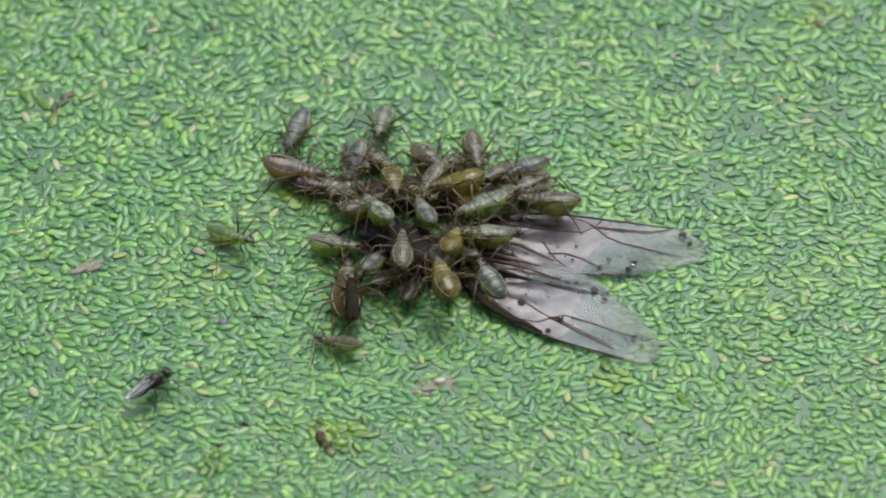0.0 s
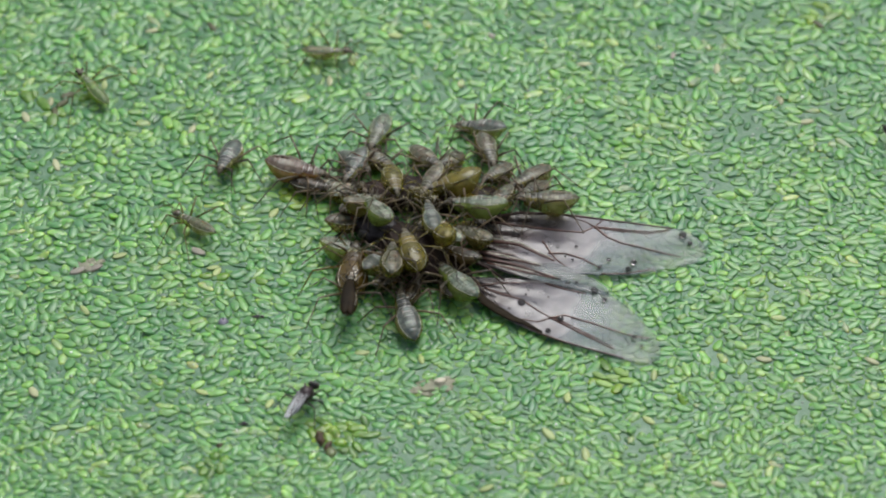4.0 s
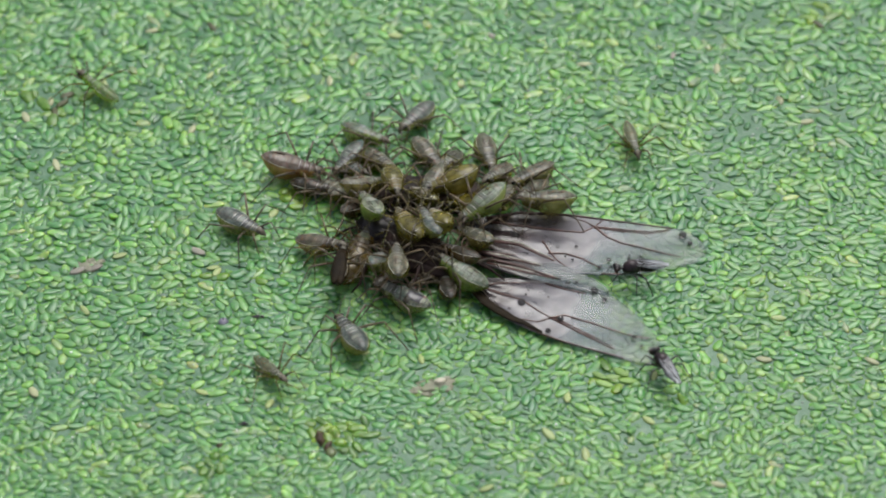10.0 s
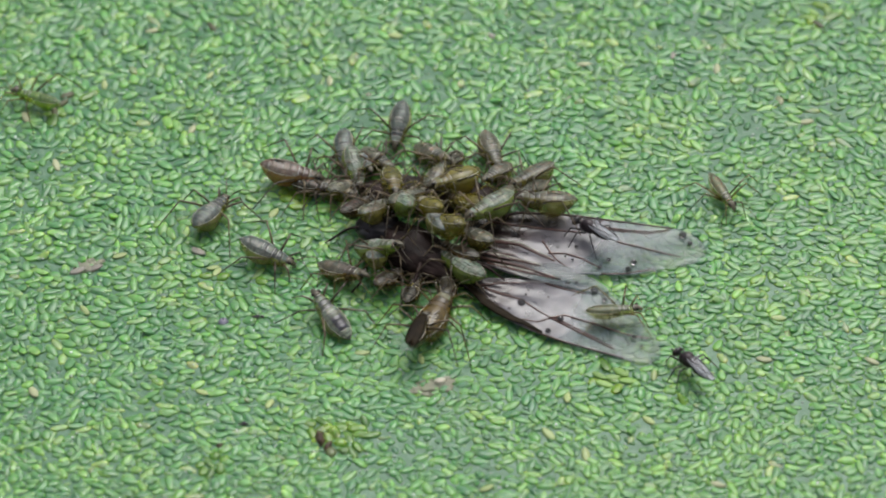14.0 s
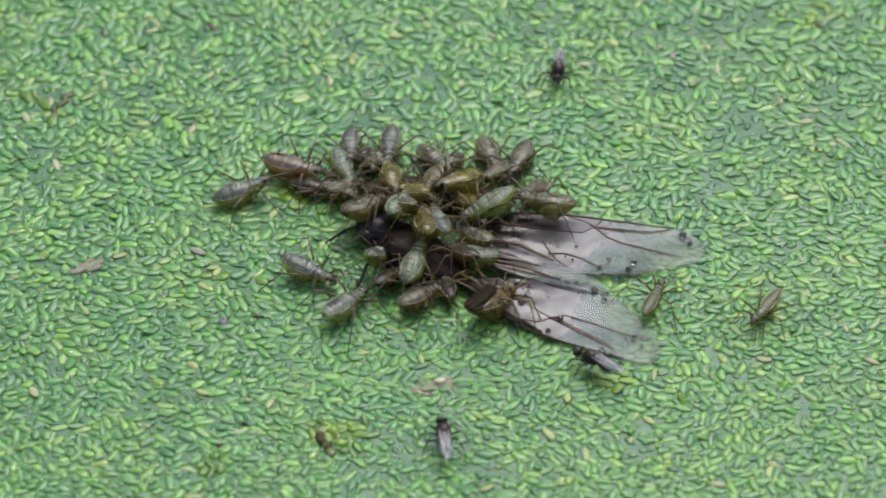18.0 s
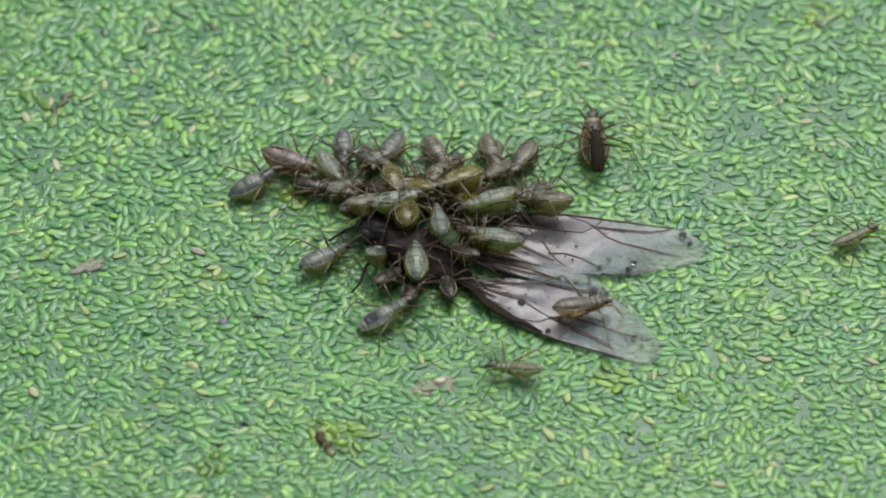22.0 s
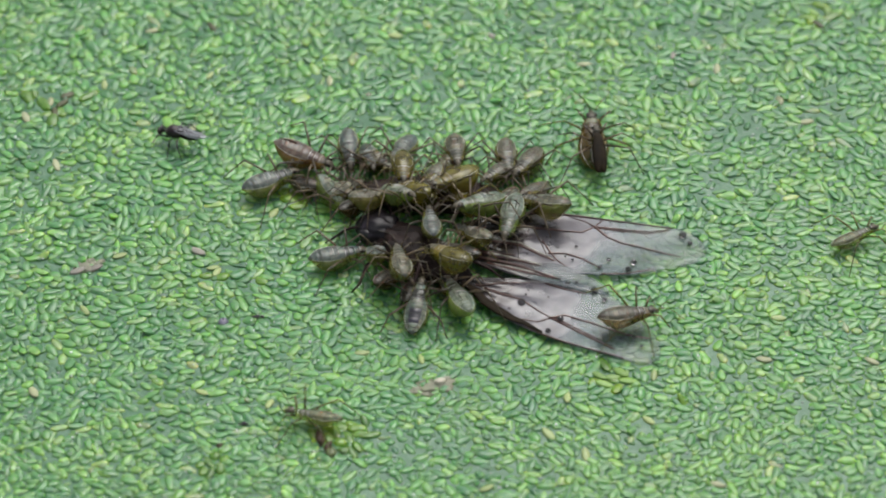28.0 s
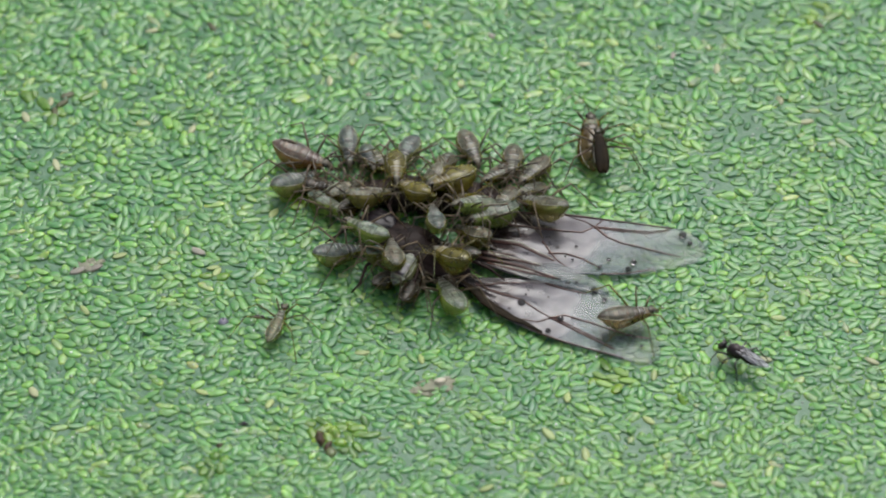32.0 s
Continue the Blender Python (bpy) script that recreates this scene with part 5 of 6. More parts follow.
    walk(amber_feeder, steps(
        (0, -0.07, -3.95, 1.58, 7, 5, 107), (1, -1.28, -2.67, 1.55, 11, 27, 121), (2, -2.33, -1.53, 1.64, 13, 29, 129), (3, -1.93, -2.30, 1.60, 9, 10, 115),
        (6, -1.48, -1.42, 1.57, 5, 2, 100), (7, -1.66, -1.36, 1.57, 4, -4, 96), (8, -2.02, -1.69, 1.57, 7, -5, 107), (9, -1.96, -1.30, 1.57, 6, -5, 104),
        (10, -1.78, -0.51, 1.58, 10, -6, 117), (11, -1.14, -1.12, 1.60, 11, -22, 120), (12, -0.59, -0.17, 1.60, 14, -18, 136),
        (13, 0.21, -0.74, 1.60, 16, -17, 143), (14, 0.01, -0.59, 1.61, 15, -20, 138), (17, -0.87, -0.37, 1.57, 3, -9, 93), (18, -0.87, -0.34, 1.57, 3, -11, 93),
        (19, -0.58, 0.27, 1.57, -1, -5, 81), (20, -1.13, 0.31, 1.57, 0, -9, 85), (21, -1.34, 0.31, 1.57, 0, -9, 84), (22, -1.73, 0.63, 1.57, 2, -1, 88),
        (23, -2.05, 0.32, 1.57, 5, -8, 101), (24, -1.84, 0.43, 1.57, 3, -6, 92), (25, -1.79, 0.13, 1.58, 1, -16, 88), (28, 0.17, -2.74, 1.59, 15, -11, 140),
        (29, 0.43, -2.92, 1.60, 13, -17, 132), (30, 0.68, -2.44, 1.61, 13, -23, 130), (32, 0.30, -2.83, 1.61, 13, -21, 132)))
    walk(green_traveller, steps(
        (0, -4.94, -0.65, 0.12, -16, 5, -14), (1, -4.77, -0.42, 0.12, -16, 1, -5), (2, -4.99, -0.10, 0.12, -16, 9, -1), (3, -4.79, -0.37, 0.12, -14, 4, -29),
        (6, -3.89, -2.13, 0.12, -11, -22, 46), (8, -3.78, -2.25, 0.12, -14, 29, -28), (9, -4.17, -2.01, 0.12, -14, 31, -26), (9.5, -4.24, -1.56, 0.12, -10, 17, 21),
        (10, -4.31, -1.10, 0.12, -5, 4, 68), (11, -4.69, -0.49, 0.12, -12, -11, 41), (12, -4.00, -0.70, 0.12, -9, -15, 53), (13, -3.02, -2.29, 0.30, -16, 18, -10),
        (14, -2.68, -1.56, 0.85, -14, 31, -26), (17, -1.74, -1.74, 0.68, -10, -8, 49), (18, -1.20, -1.85, 0.69, -4, 10, 72), (19, -1.26, -1.50, 0.75, -2, 26, 79),
        (20, -1.27, -1.87, 0.69, -3, 8, 78), (21, -1.47, -1.67, 0.68, 2, 7, 92), (23, -1.12, -1.67, 0.68, 2, 7, 93), (24, -1.21, -1.88, 0.67, -0, -4, 86),
        (25, 0.11, -2.71, 0.30, 4, -6, 100), (28, 0.58, -4.05, 0.30, 8, -5, 113), (29, 1.06, -3.93, 0.30, 1, 10, 90), (30, 0.92, -3.07, 0.30, 11, 27, 127),
        (31, 0.44, -3.78, 0.30, 10, 6, 121), (32, 0.24, -4.00, 0.30, 8, -8, 114)))
    walk(brown_traveller, steps(
        (0, -4.04, 1.75, 0.29, 0, 15, -54), (2.5, -4.29, 1.27, 0.24, 0, -2, -12), (5, -4.54, 0.79, 0.20, 0, -19, 31), (6, -4.95, 0.61, 0.22, 0, -18, 33),
        (7, -4.63, 0.31, 0.34, 0, 17, -21), (8, -5.24, 0.60, 0.21, 0, -19, 27), (9, -5.15, 0.31, 0.34, 0, 17, -24), (10, -5.46, -0.71, 0.36, 0, 18, -26),
        (11, -5.77, 0.13, 0.18, 0, -20, 26), (12, -5.58, 0.28, 0.08, 0, -18, 50), (12.5, -5.23, -0.74, 0.08, 0, -3, 3), (13, -4.89, -1.75, 0.08, 0, 12, -44),
        (14, -4.41, -2.30, 0.08, 0, 16, -31), (17, -2.49, -3.62, 0.08, 0, -17, 26), (18, -0.94, -3.74, 0.08, 0, -6, 40), (19, 0.85, -4.23, 0.08, 0, 14, 23),
        (20, 0.77, -4.93, 0.08, 0, -5, 31), (20.5, 2.96, -4.68, 0.36, 0, -13, 24), (21, 5.27, -4.59, 0.36, 0, 3, 6), (22, 6.47, -4.68, 0.36, 0, -6, 17),
        (22.5, 8.03, -5.29, 0.36, 0, -6, 20), (23, 8.59, -5.28, 0.36, 0, -3, 14), (32, 8.59, -5.28, 0.36, 0, -3, 14)))
    walk(grey_traveller, steps(
        (0, 1.88, -2.22, 0.06, 0, 15, 123), (0.5, -0.36, -4.63, 0.06, 0, -17, 133), (1, -1.41, -5.69, 0.06, 0, 14, 98), (2, -1.91, -4.72, 0.06, 0, 5, 112),
        (3, -1.86, -5.00, 0.06, 0, 6, 107), (6, -1.32, -4.31, 0.06, 0, 14, 104), (7, -1.14, -4.83, 0.06, 0, 3, 105), (7.5, -1.15, -5.37, 0.06, 0, 10, 155),
        (8, -1.17, -5.90, 0.06, 0, 18, 206), (9, -2.88, -6.76, 0.06, 0, 12, 164), (10, -4.26, -6.20, 0.06, 0, -5, 118), (11, -4.83, -6.41, 0.06, 0, -2, 155),
        (12, -6.26, -6.04, 0.06, 0, 3, 144), (12.5, -8.97, -4.89, 0.06, 0, -13, 135), (13, -11.02, -2.60, 0.06, 0, 12, 118),
        (13.5, -11.57, -0.10, 0.06, 0, -13, 92), (14, -11.09, 1.81, 0.06, 0, -6, 60), (14.5, -11.07, 1.73, 0.06, 0, -14, 58), (16.5, -9.60, 3.21, 0.06, 0, -12, 43),
        (18, -9.50, 3.43, 0.06, 0, 12, 20), (19, -9.30, 3.43, 0.06, 0, 10, 19), (20, -8.97, 3.80, 0.06, 0, 12, 26), (23, -8.84, 4.07, 0.06, 0, 14, 32),
        (25, -8.76, 4.26, 0.06, 0, 12, 42), (28, -8.25, 4.04, 0.06, 0, 2, 27), (29, -7.28, 4.21, 0.06, 0, -4, 18), (30, -7.11, 4.12, 0.06, 0, -4, 35),
        (32, -7.28, 3.85, 0.06, 0, -17, 40)))
    walk(grey_saddled, steps(
        (0, -0.33, -1.33, 0.40, 0, -13, 123), (3, -0.23, -0.88, 0.41, 0, -19, 120), (4.5, -0.21, 0.64, 0.44, 0, 1, 166), (6, -0.18, 2.17, 0.47, 0, 21, 212),
        (7, 0.08, -1.68, 0.46, 0, -11, 193), (8, -0.40, -2.18, 0.42, 0, -9, 197), (9, 0.32, -3.81, 0.06, 0, 5, 217), (10, -2.08, -3.70, 0.06, 0, 5, 151),
        (11, -2.77, -3.84, 0.06, 0, -14, 131), (12, -4.75, -3.08, 0.06, 0, -13, 105), (13, -5.52, -4.70, 0.06, 0, 21, 129), (14, -5.42, -4.70, 0.06, 0, 20, 128),
        (16.5, -5.17, -5.02, 0.06, 0, -1, 97), (17, -5.09, -4.73, 0.06, 0, -1, 88), (18, -4.50, -4.29, 0.06, 0, -7, 48), (19, -4.17, -3.62, 0.06, 0, 10, 36),
        (20, -3.86, -4.31, 0.06, 0, 1, 25), (21, -2.29, -4.61, 0.06, 0, 17, 24), (22, -2.33, -4.80, 0.06, 0, 18, 28), (23, -1.39, -4.56, 0.06, 0, 20, 34),
        (24, -2.42, -4.37, 0.06, 0, 17, 57), (25, -2.30, -4.31, 0.06, 0, 21, 63), (28, -1.13, -4.06, 0.06, 0, 19, 80), (29, -1.25, -2.90, 0.41, 0, 8, 67),
        (30, -1.32, -1.82, 0.44, 0, 16, 62), (32, -1.48, -1.74, 0.42, 0, 10, 62)))
    walk(silver_feeder, steps(
        (0, -0.98, 0.31, 1.70, 9, -7, 110), (6, -0.58, -0.20, 1.69, 5, -2, 98), (10, -0.73, -0.46, 1.70, 9, -7, 112), (14, -0.53, -0.24, 1.70, 10, -8, 113),
        (21, -0.23, -0.25, 1.69, 6, -3, 100), (28, -0.62, -0.42, 1.69, 5, -6, 96), (29, -0.50, -0.46, 1.69, 7, -9, 102), (32, -0.42, -0.23, 1.70, 6, -13, 99)))
    walk(middle_feeder, steps(
        (0, -1.98, -2.10, 1.61, 8, 3, 91), (2, -2.49, -2.63, 1.60, 7, -10, 88), (9, -2.23, -2.96, 1.60, 9, -6, 94), (11, -2.20, -2.65, 1.60, 8, -5, 89),
        (12, -1.87, 0.27, 1.60, 6, 4, 84), (13, -1.77, 0.26, 1.66, 4, 25, 76), (14, -1.65, 1.20, 1.60, -4, -15, 46), (17, -1.97, 0.65, 1.65, 17, -23, 124),
        (19, -2.16, 0.81, 1.66, 18, -28, 126), (20.3333, -1.70, 1.28, 1.65, 10, -14, 72), (21.6667, -1.24, 1.75, 1.64, 2, 0, 17),
        (23, -0.78, 2.23, 1.63, -6, 14, -37), (24, -0.69, 2.30, 1.67, -2, 24, -52), (25, -1.12, 1.57, 1.71, -2, 28, -54), (26.5, -1.62, -0.71, 1.66, 4, 11, 23),
        (28, -2.11, -2.98, 1.60, 11, -6, 100), (32, -2.42, -2.54, 1.61, 10, -14, 98)))
    walk(ridge_feeder, steps(
        (0, -3.60, 0.97, 1.29, -16, -10, 42), (3, -3.70, 1.07, 1.31, -16, -21, 38), (6, -3.61, 1.15, 1.32, -17, -23, 36), (10, -3.64, 2.35, 1.30, -19, -13, 22),
        (11, -3.48, 2.01, 1.36, -19, 17, -15), (12, -3.57, 1.28, 1.31, -18, -16, 30), (13, -3.36, 0.67, 1.30, -16, -12, 41), (14, -3.02, 0.70, 1.30, -14, -17, 51),
        (17, -3.36, 0.66, 1.29, -16, -8, 41), (19, -3.51, 1.12, 1.30, -17, -13, 35), (23, -3.26, 1.18, 1.30, -19, -6, 24), (28, -3.23, 1.49, 1.30, -18, -13, 26),
        (32, -3.41, 1.57, 1.31, -18, -16, 25)))
    walk(late_green, steps(
        (0, -3.25, 0.36, 1.68, 11, -8, 122), (6, -3.33, 0.35, 1.68, 10, -10, 117), (9, -3.64, 0.38, 1.67, 6, -8, 105), (10, -3.51, 0.58, 1.68, 8, -16, 112),
        (11, -2.86, 0.29, 1.73, 12, -28, 126), (13, -1.99, 0.76, 1.71, 10, -26, 117), (18, -1.96, 0.88, 1.74, 3, -7, 61), (23, -1.92, 1.00, 1.77, -3, 12, 5),
        (28, -1.89, 1.11, 1.81, -9, 30, -51), (29, -0.98, 0.68, 1.83, 13, 31, -128), (30, -2.03, -0.19, 1.70, 18, -2, -163), (31, -3.44, -1.03, 1.69, 16, -5, -213),
        (32, -3.80, -1.07, 1.69, 16, -4, -214)))
    walk(amber_stub, steps(
        (0, -2.44, 2.18, 1.74, -10, 8, -81), (10, -2.41, 2.18, 1.74, -10, 8, -79), (13, -2.44, 2.10, 1.75, -10, 11, -80), (19, -2.52, 2.32, 1.73, -10, 5, -81),
        (20, -2.41, 2.18, 1.74, -10, 8, -79), (23, -2.42, 2.31, 1.73, -10, 4, -79), (28, -1.98, 3.17, 1.73, -8, 2, -87), (30, -2.08, 3.12, 1.73, -8, 5, -87),
        (32, -2.33, 3.17, 1.73, -8, 2, -88)))
    walk(amber_long, steps(
        (0, 0.61, 2.39, 1.27, 19, -7, -167), (7, 0.49, 2.49, 1.27, 18, -11, -161), (13, 0.42, 2.63, 1.25, 17, 0, -155), (17, 0.57, 2.42, 1.30, 16, 17, -146),
        (20, 0.63, 2.39, 1.29, 16, 15, -143), (23, 0.58, 2.61, 1.26, 17, 5, -149), (32, 0.30, 2.61, 1.26, 17, 5, -149)))
    walk(amber_small, steps(
        (0, 0.54, -1.73, 1.72, -10, -11, 75), (1, 0.57, -1.68, 1.72, -10, -11, 77), (2, 0.35, -1.26, 1.73, -4, -18, 97), (7, -0.05, -1.00, 1.74, -2, -21, 104),
        (14, -0.72, 0.62, 1.73, 5, -22, 128), (17, -1.41, 1.02, 1.73, 6, -18, 136), (19, -1.54, 2.07, 1.74, 8, -21, 146), (20, -1.45, 2.18, 1.73, 8, -18, 144),
        (23, -1.41, 1.80, 1.73, 6, -18, 136), (32, -1.44, 1.73, 1.72, 6, -15, 136)))
    walk(winged_one, steps(
        (0, -4.22, -4.18, 0.64, 0, 9, 93), (3, -4.10, -4.51, 0.64, 0, -1, 86), (6, -5.01, -3.52, 0.64, 0, -4, 94), (7, -4.19, -3.22, 0.64, 0, -2, 88),
        (8, -4.11, -2.14, 0.64, 0, 3, 85), (9, -4.06, -2.03, 0.64, 0, 3, 85), (10, -4.78, -2.29, 0.64, 0, -1, 85), (11, -3.63, -2.78, 0.64, 0, 8, 74),
        (12, -2.58, -4.81, 0.64, 0, -6, 72), (13, -1.02, -6.62, 0.64, 0, 3, 60), (14, -1.08, -6.48, 0.64, 0, -9, 74), (14.5, -1.19, -6.24, 0.64, 0, -13, 76),
        (17, 0.15, -5.52, 0.64, 0, -4, 67), (18, 1.94, -4.61, 0.64, 0, -12, 53), (19, 5.13, -2.47, 0.92, 0, 24, 72), (19.5, 5.71, -0.70, 0.92, 0, 4, 81),
        (20, 6.21, 0.71, 0.92, 0, 7, 79), (20.5, 6.78, 3.14, 0.64, 0, 3, 81), (21, 7.67, 5.40, 0.64, 0, 12, 81), (22, 7.51, 6.10, 0.64, 0, 18, 92),
        (32, 7.67, 5.88, 0.64, 0, 14, 94)))
    walk(pair_below, steps(
        (0, -4.50, -3.24, 0.06, 0, 8, 89), (3, -3.87, -2.64, 0.06, 0, 5, 84), (6, -5.17, -1.06, 0.06, 0, 12, 91), (7, -3.98, -1.61, 0.06, 0, 3, 84),
        (8, -3.95, -1.23, 0.06, 0, 4, 80), (9, -3.93, -1.17, 0.06, 0, 4, 78), (10, -3.92, -0.89, 0.06, 0, 15, 68), (11, -3.23, -1.99, 0.06, 0, 3, 81),
        (12, -2.03, -3.29, 0.06, 0, 9, 69), (13, -0.35, -6.06, 0.06, 0, 1, 59), (14, -0.28, -4.92, 0.06, 0, 5, 66), (14.5, -0.32, -4.90, 0.06, 0, 3, 67),
        (17, 0.68, -4.99, 0.06, 0, -6, 70), (18, 2.46, -4.09, 0.06, 0, -14, 58), (19, 5.88, -1.63, 0.36, 0, 11, 77), (19.5, 6.17, 0.05, 0.36, 0, 4, 84),
        (20, 6.25, 1.41, 0.36, 0, 3, 83), (20.5, 6.63, 3.95, 0.06, 0, 3, 86), (21, 7.21, 6.16, 0.06, 0, 9, 88), (22, 7.44, 7.22, 0.06, 0, 16, 91),
        (32, 7.36, 7.07, 0.06, 0, 16, 91)))
    walk(top_roamer, steps(
        (0, -12.45, 24.98, 0.06, 0, 0, -90), (1.5, -12.40, 17.03, 0.06, 0, 0, -77), (2, -11.61, 16.27, 0.06, 0, 0, -34), (2.5, -9.55, 15.17, 0.06, 0, 0, -38),
        (3, -8.31, 13.73, 0.06, 0, 0, -38), (3.5, -7.48, 13.59, 0.06, 0, 0, 0), (5.5, 0.23, 14.29, 0.06, 0, 0, -11), (6, 1.49, 13.57, 0.06, 0, -14, -26),
        (6.5, 3.61, 11.97, 0.06, 0, 0, -35), (7, 4.24, 11.67, 0.06, 0, 0, -32), (7.5, 7.53, 9.55, 0.06, 0, 0, -34), (8, 8.28, 8.86, 0.06, 0, 0, -50),
        (9, 8.80, 7.71, 0.06, 0, 6, -71), (10, 9.40, 6.85, 0.06, 0, 0, -79), (11, 9.22, 5.54, 0.06, 0, 0, -68), (12, 10.22, 4.93, 0.06, 0, 0, -16),
        (13, 11.56, 4.92, 0.06, 0, -7, -18), (13.5, 13.13, 4.10, 0.06, 0, 0, -41), (14, 13.58, 3.13, 0.06, 0, 0, -67), (14.5, 14.13, 1.72, 0.06, 0, 0, -59),
        (16.5, 16.80, -0.59, 0.06, 0, 0, -87), (17, 16.23, -2.82, 0.06, 0, 0, -114), (17.5, 15.54, -3.33, 0.06, 0, 0, -127), (18, 14.90, -4.57, 0.06, 0, 0, -126),
        (18.5, 14.24, -5.15, 0.06, 0, 0, -108), (19, 14.15, -6.89, 0.06, 0, 6, -107), (19.5, 11.91, -9.60, 0.06, 0, 0, -138), (20, 10.12, -10.40, 0.06, 0, 0, -153),
        (20.5, 9.91, -10.55, 0.06, 0, 0, -202), (21, 8.69, -9.78, 0.06, 0, 0, -204), (21.5, 6.45, -9.00, 0.06, 0, 0, -195), (22, 3.11, -8.26, 0.06, 0, 0, -187),
        (22.5, 0.25, -8.26, 0.06, 0, 0, -183), (23, -0.88, -8.13, 0.06, 0, 14, -159), (23.5, -1.46, -9.33, 0.06, 0, 0, -136), (24, -1.98, -9.31, 0.06, 0, 0, -160),
        (25, -2.47, -9.86, 0.06, 0, 0, -146), (25.5, -4.66, -11.20, 0.06, 0, 0, -146), (26.5, -5.08, -11.73, 0.06, 0, 0, -192),
        (27.5, -5.50, -12.25, 0.06, 0, 0, -238), (28, -5.88, -11.11, 0.06, 0, 2, -192), (28.5, -7.50, -10.34, 0.06, 0, 0, -218),
        (29, -8.57, -8.97, 0.06, 0, 0, -236), (29.6, -9.12, -7.86, 0.06, 0, 0, -252), (30.2, -9.23, -6.75, 0.06, 0, 0, -282),
        (30.7, -8.82, -6.50, 0.06, 0, 0, -333), (31.1, -7.93, -6.14, 0.06, 0, -6, -293), (32, -7.60, -5.42, 0.06, 0, 0, -287)))
    walk(left_roamer, steps(
        (0, -9.92, 0.05, 0.06, 0, 14, -34), (0.5, -9.85, -0.84, 0.06, 0, 14, -34), (0.75, -10.15, -0.39, 0.06, 0, 7, 44), (1, -10.45, 0.06, 0.06, 0, 0, 122),
        (1.5, -11.04, 0.82, 0.06, 0, 0, 129), (2, -12.69, 2.86, 0.06, 0, 0, 113), (2.5, -13.95, 7.72, 0.06, 0, 0, 121), (3, -16.98, 9.90, 0.06, 0, 0, 142),
        (3.5, -17.83, 10.78, 0.06, 0, 7, 126), (5.5, -18.00, 11.29, 0.06, 0, 12, 143), (6, -17.80, 11.19, 0.06, 0, 11, 141), (9, -17.63, 11.12, 0.06, 0, 11, 140),
        (11, -17.99, 11.16, 0.06, 0, 12, 143), (12, -18.70, 11.24, 0.06, 0, 12, 150), (13, -19.84, 10.91, 0.06, 0, 11, 162), (13.5, -20.27, 10.27, 0.06, 0, 3, 154),
        (14, -20.66, 10.14, 0.06, 0, 0, 155), (14.5, -21.06, 9.93, 0.06, 0, 0, 155), (16.5, -25.66, 9.25, 0.06, 0, 0, 188), (32, -26.19, 9.04, 0.06, 0, 0, 188)))
    walk(low_roamer, steps(
        (0, -4.74, -6.67, 0.06, 0, -13, 154), (0.5, -6.67, -6.07, 0.06, 0, 0, 153), (1, -8.53, -4.63, 0.06, 0, 4, 114), (1.5, -9.49, -3.31, 0.06, 0, 0, 110),
        (2, -9.28, -2.66, 0.06, 0, 8, 119), (2.5, -10.94, -0.64, 0.06, 0, 0, 126), (3, -12.01, 1.09, 0.06, 0, 0, 119), (3.5, -12.03, 1.36, 0.06, 0, 0, 119),
        (4.5, -11.98, 0.76, 0.06, 0, 0, 197), (5.5, -11.93, 0.17, 0.06, 0, 0, 274), (6, -11.86, -0.74, 0.06, 0, 0, 273), (6.5, -11.72, -4.00, 0.06, 0, 0, 291),
        (7, -9.60, -6.51, 0.06, 0, 10, 294), (7.5, -7.57, -8.77, 0.06, 0, 15, 307), (8, -7.58, -8.67, 0.06, 0, 15, 307), (10, -7.64, -8.57, 0.06, 0, 15, 308),
        (10.5, -7.43, -8.60, 0.06, 0, 0, 366), (11, -5.66, -8.27, 0.06, 0, 0, 357), (11.5, -2.08, -8.88, 0.06, 0, 0, 359), (12, 0.86, -8.42, 0.06, 0, -13, 394),
        (12.5, 2.25, -7.53, 0.06, 0, 0, 400), (13, 3.08, -6.58, 0.06, 0, -14, 416), (13.5, 5.16, -5.16, 0.28, 0, 0, 381), (14, 7.99, -4.88, 0.28, 0, 0, 366),
        (14.5, 9.24, -4.55, 0.06, 0, 0, 371), (16.5, 9.81, -3.88, 0.06, 0, -2, 427), (19, 9.90, -3.61, 0.06, 0, 0, 421), (19.2, 12.34, -2.90, 0.06, 0, 0, 385),
        (19.5, 18.77, 0.41, 0.06, 0, 0, 385), (20, 19.77, 0.26, 0.06, 0, 6, 387), (28.5, 19.77, 0.26, 0.06, 0, 6, 387), (28.8, 23.68, 0.85, 0.06, 0, 0, 368),
        (32, 24.65, 0.09, 0.06, 0, 0, 368)))
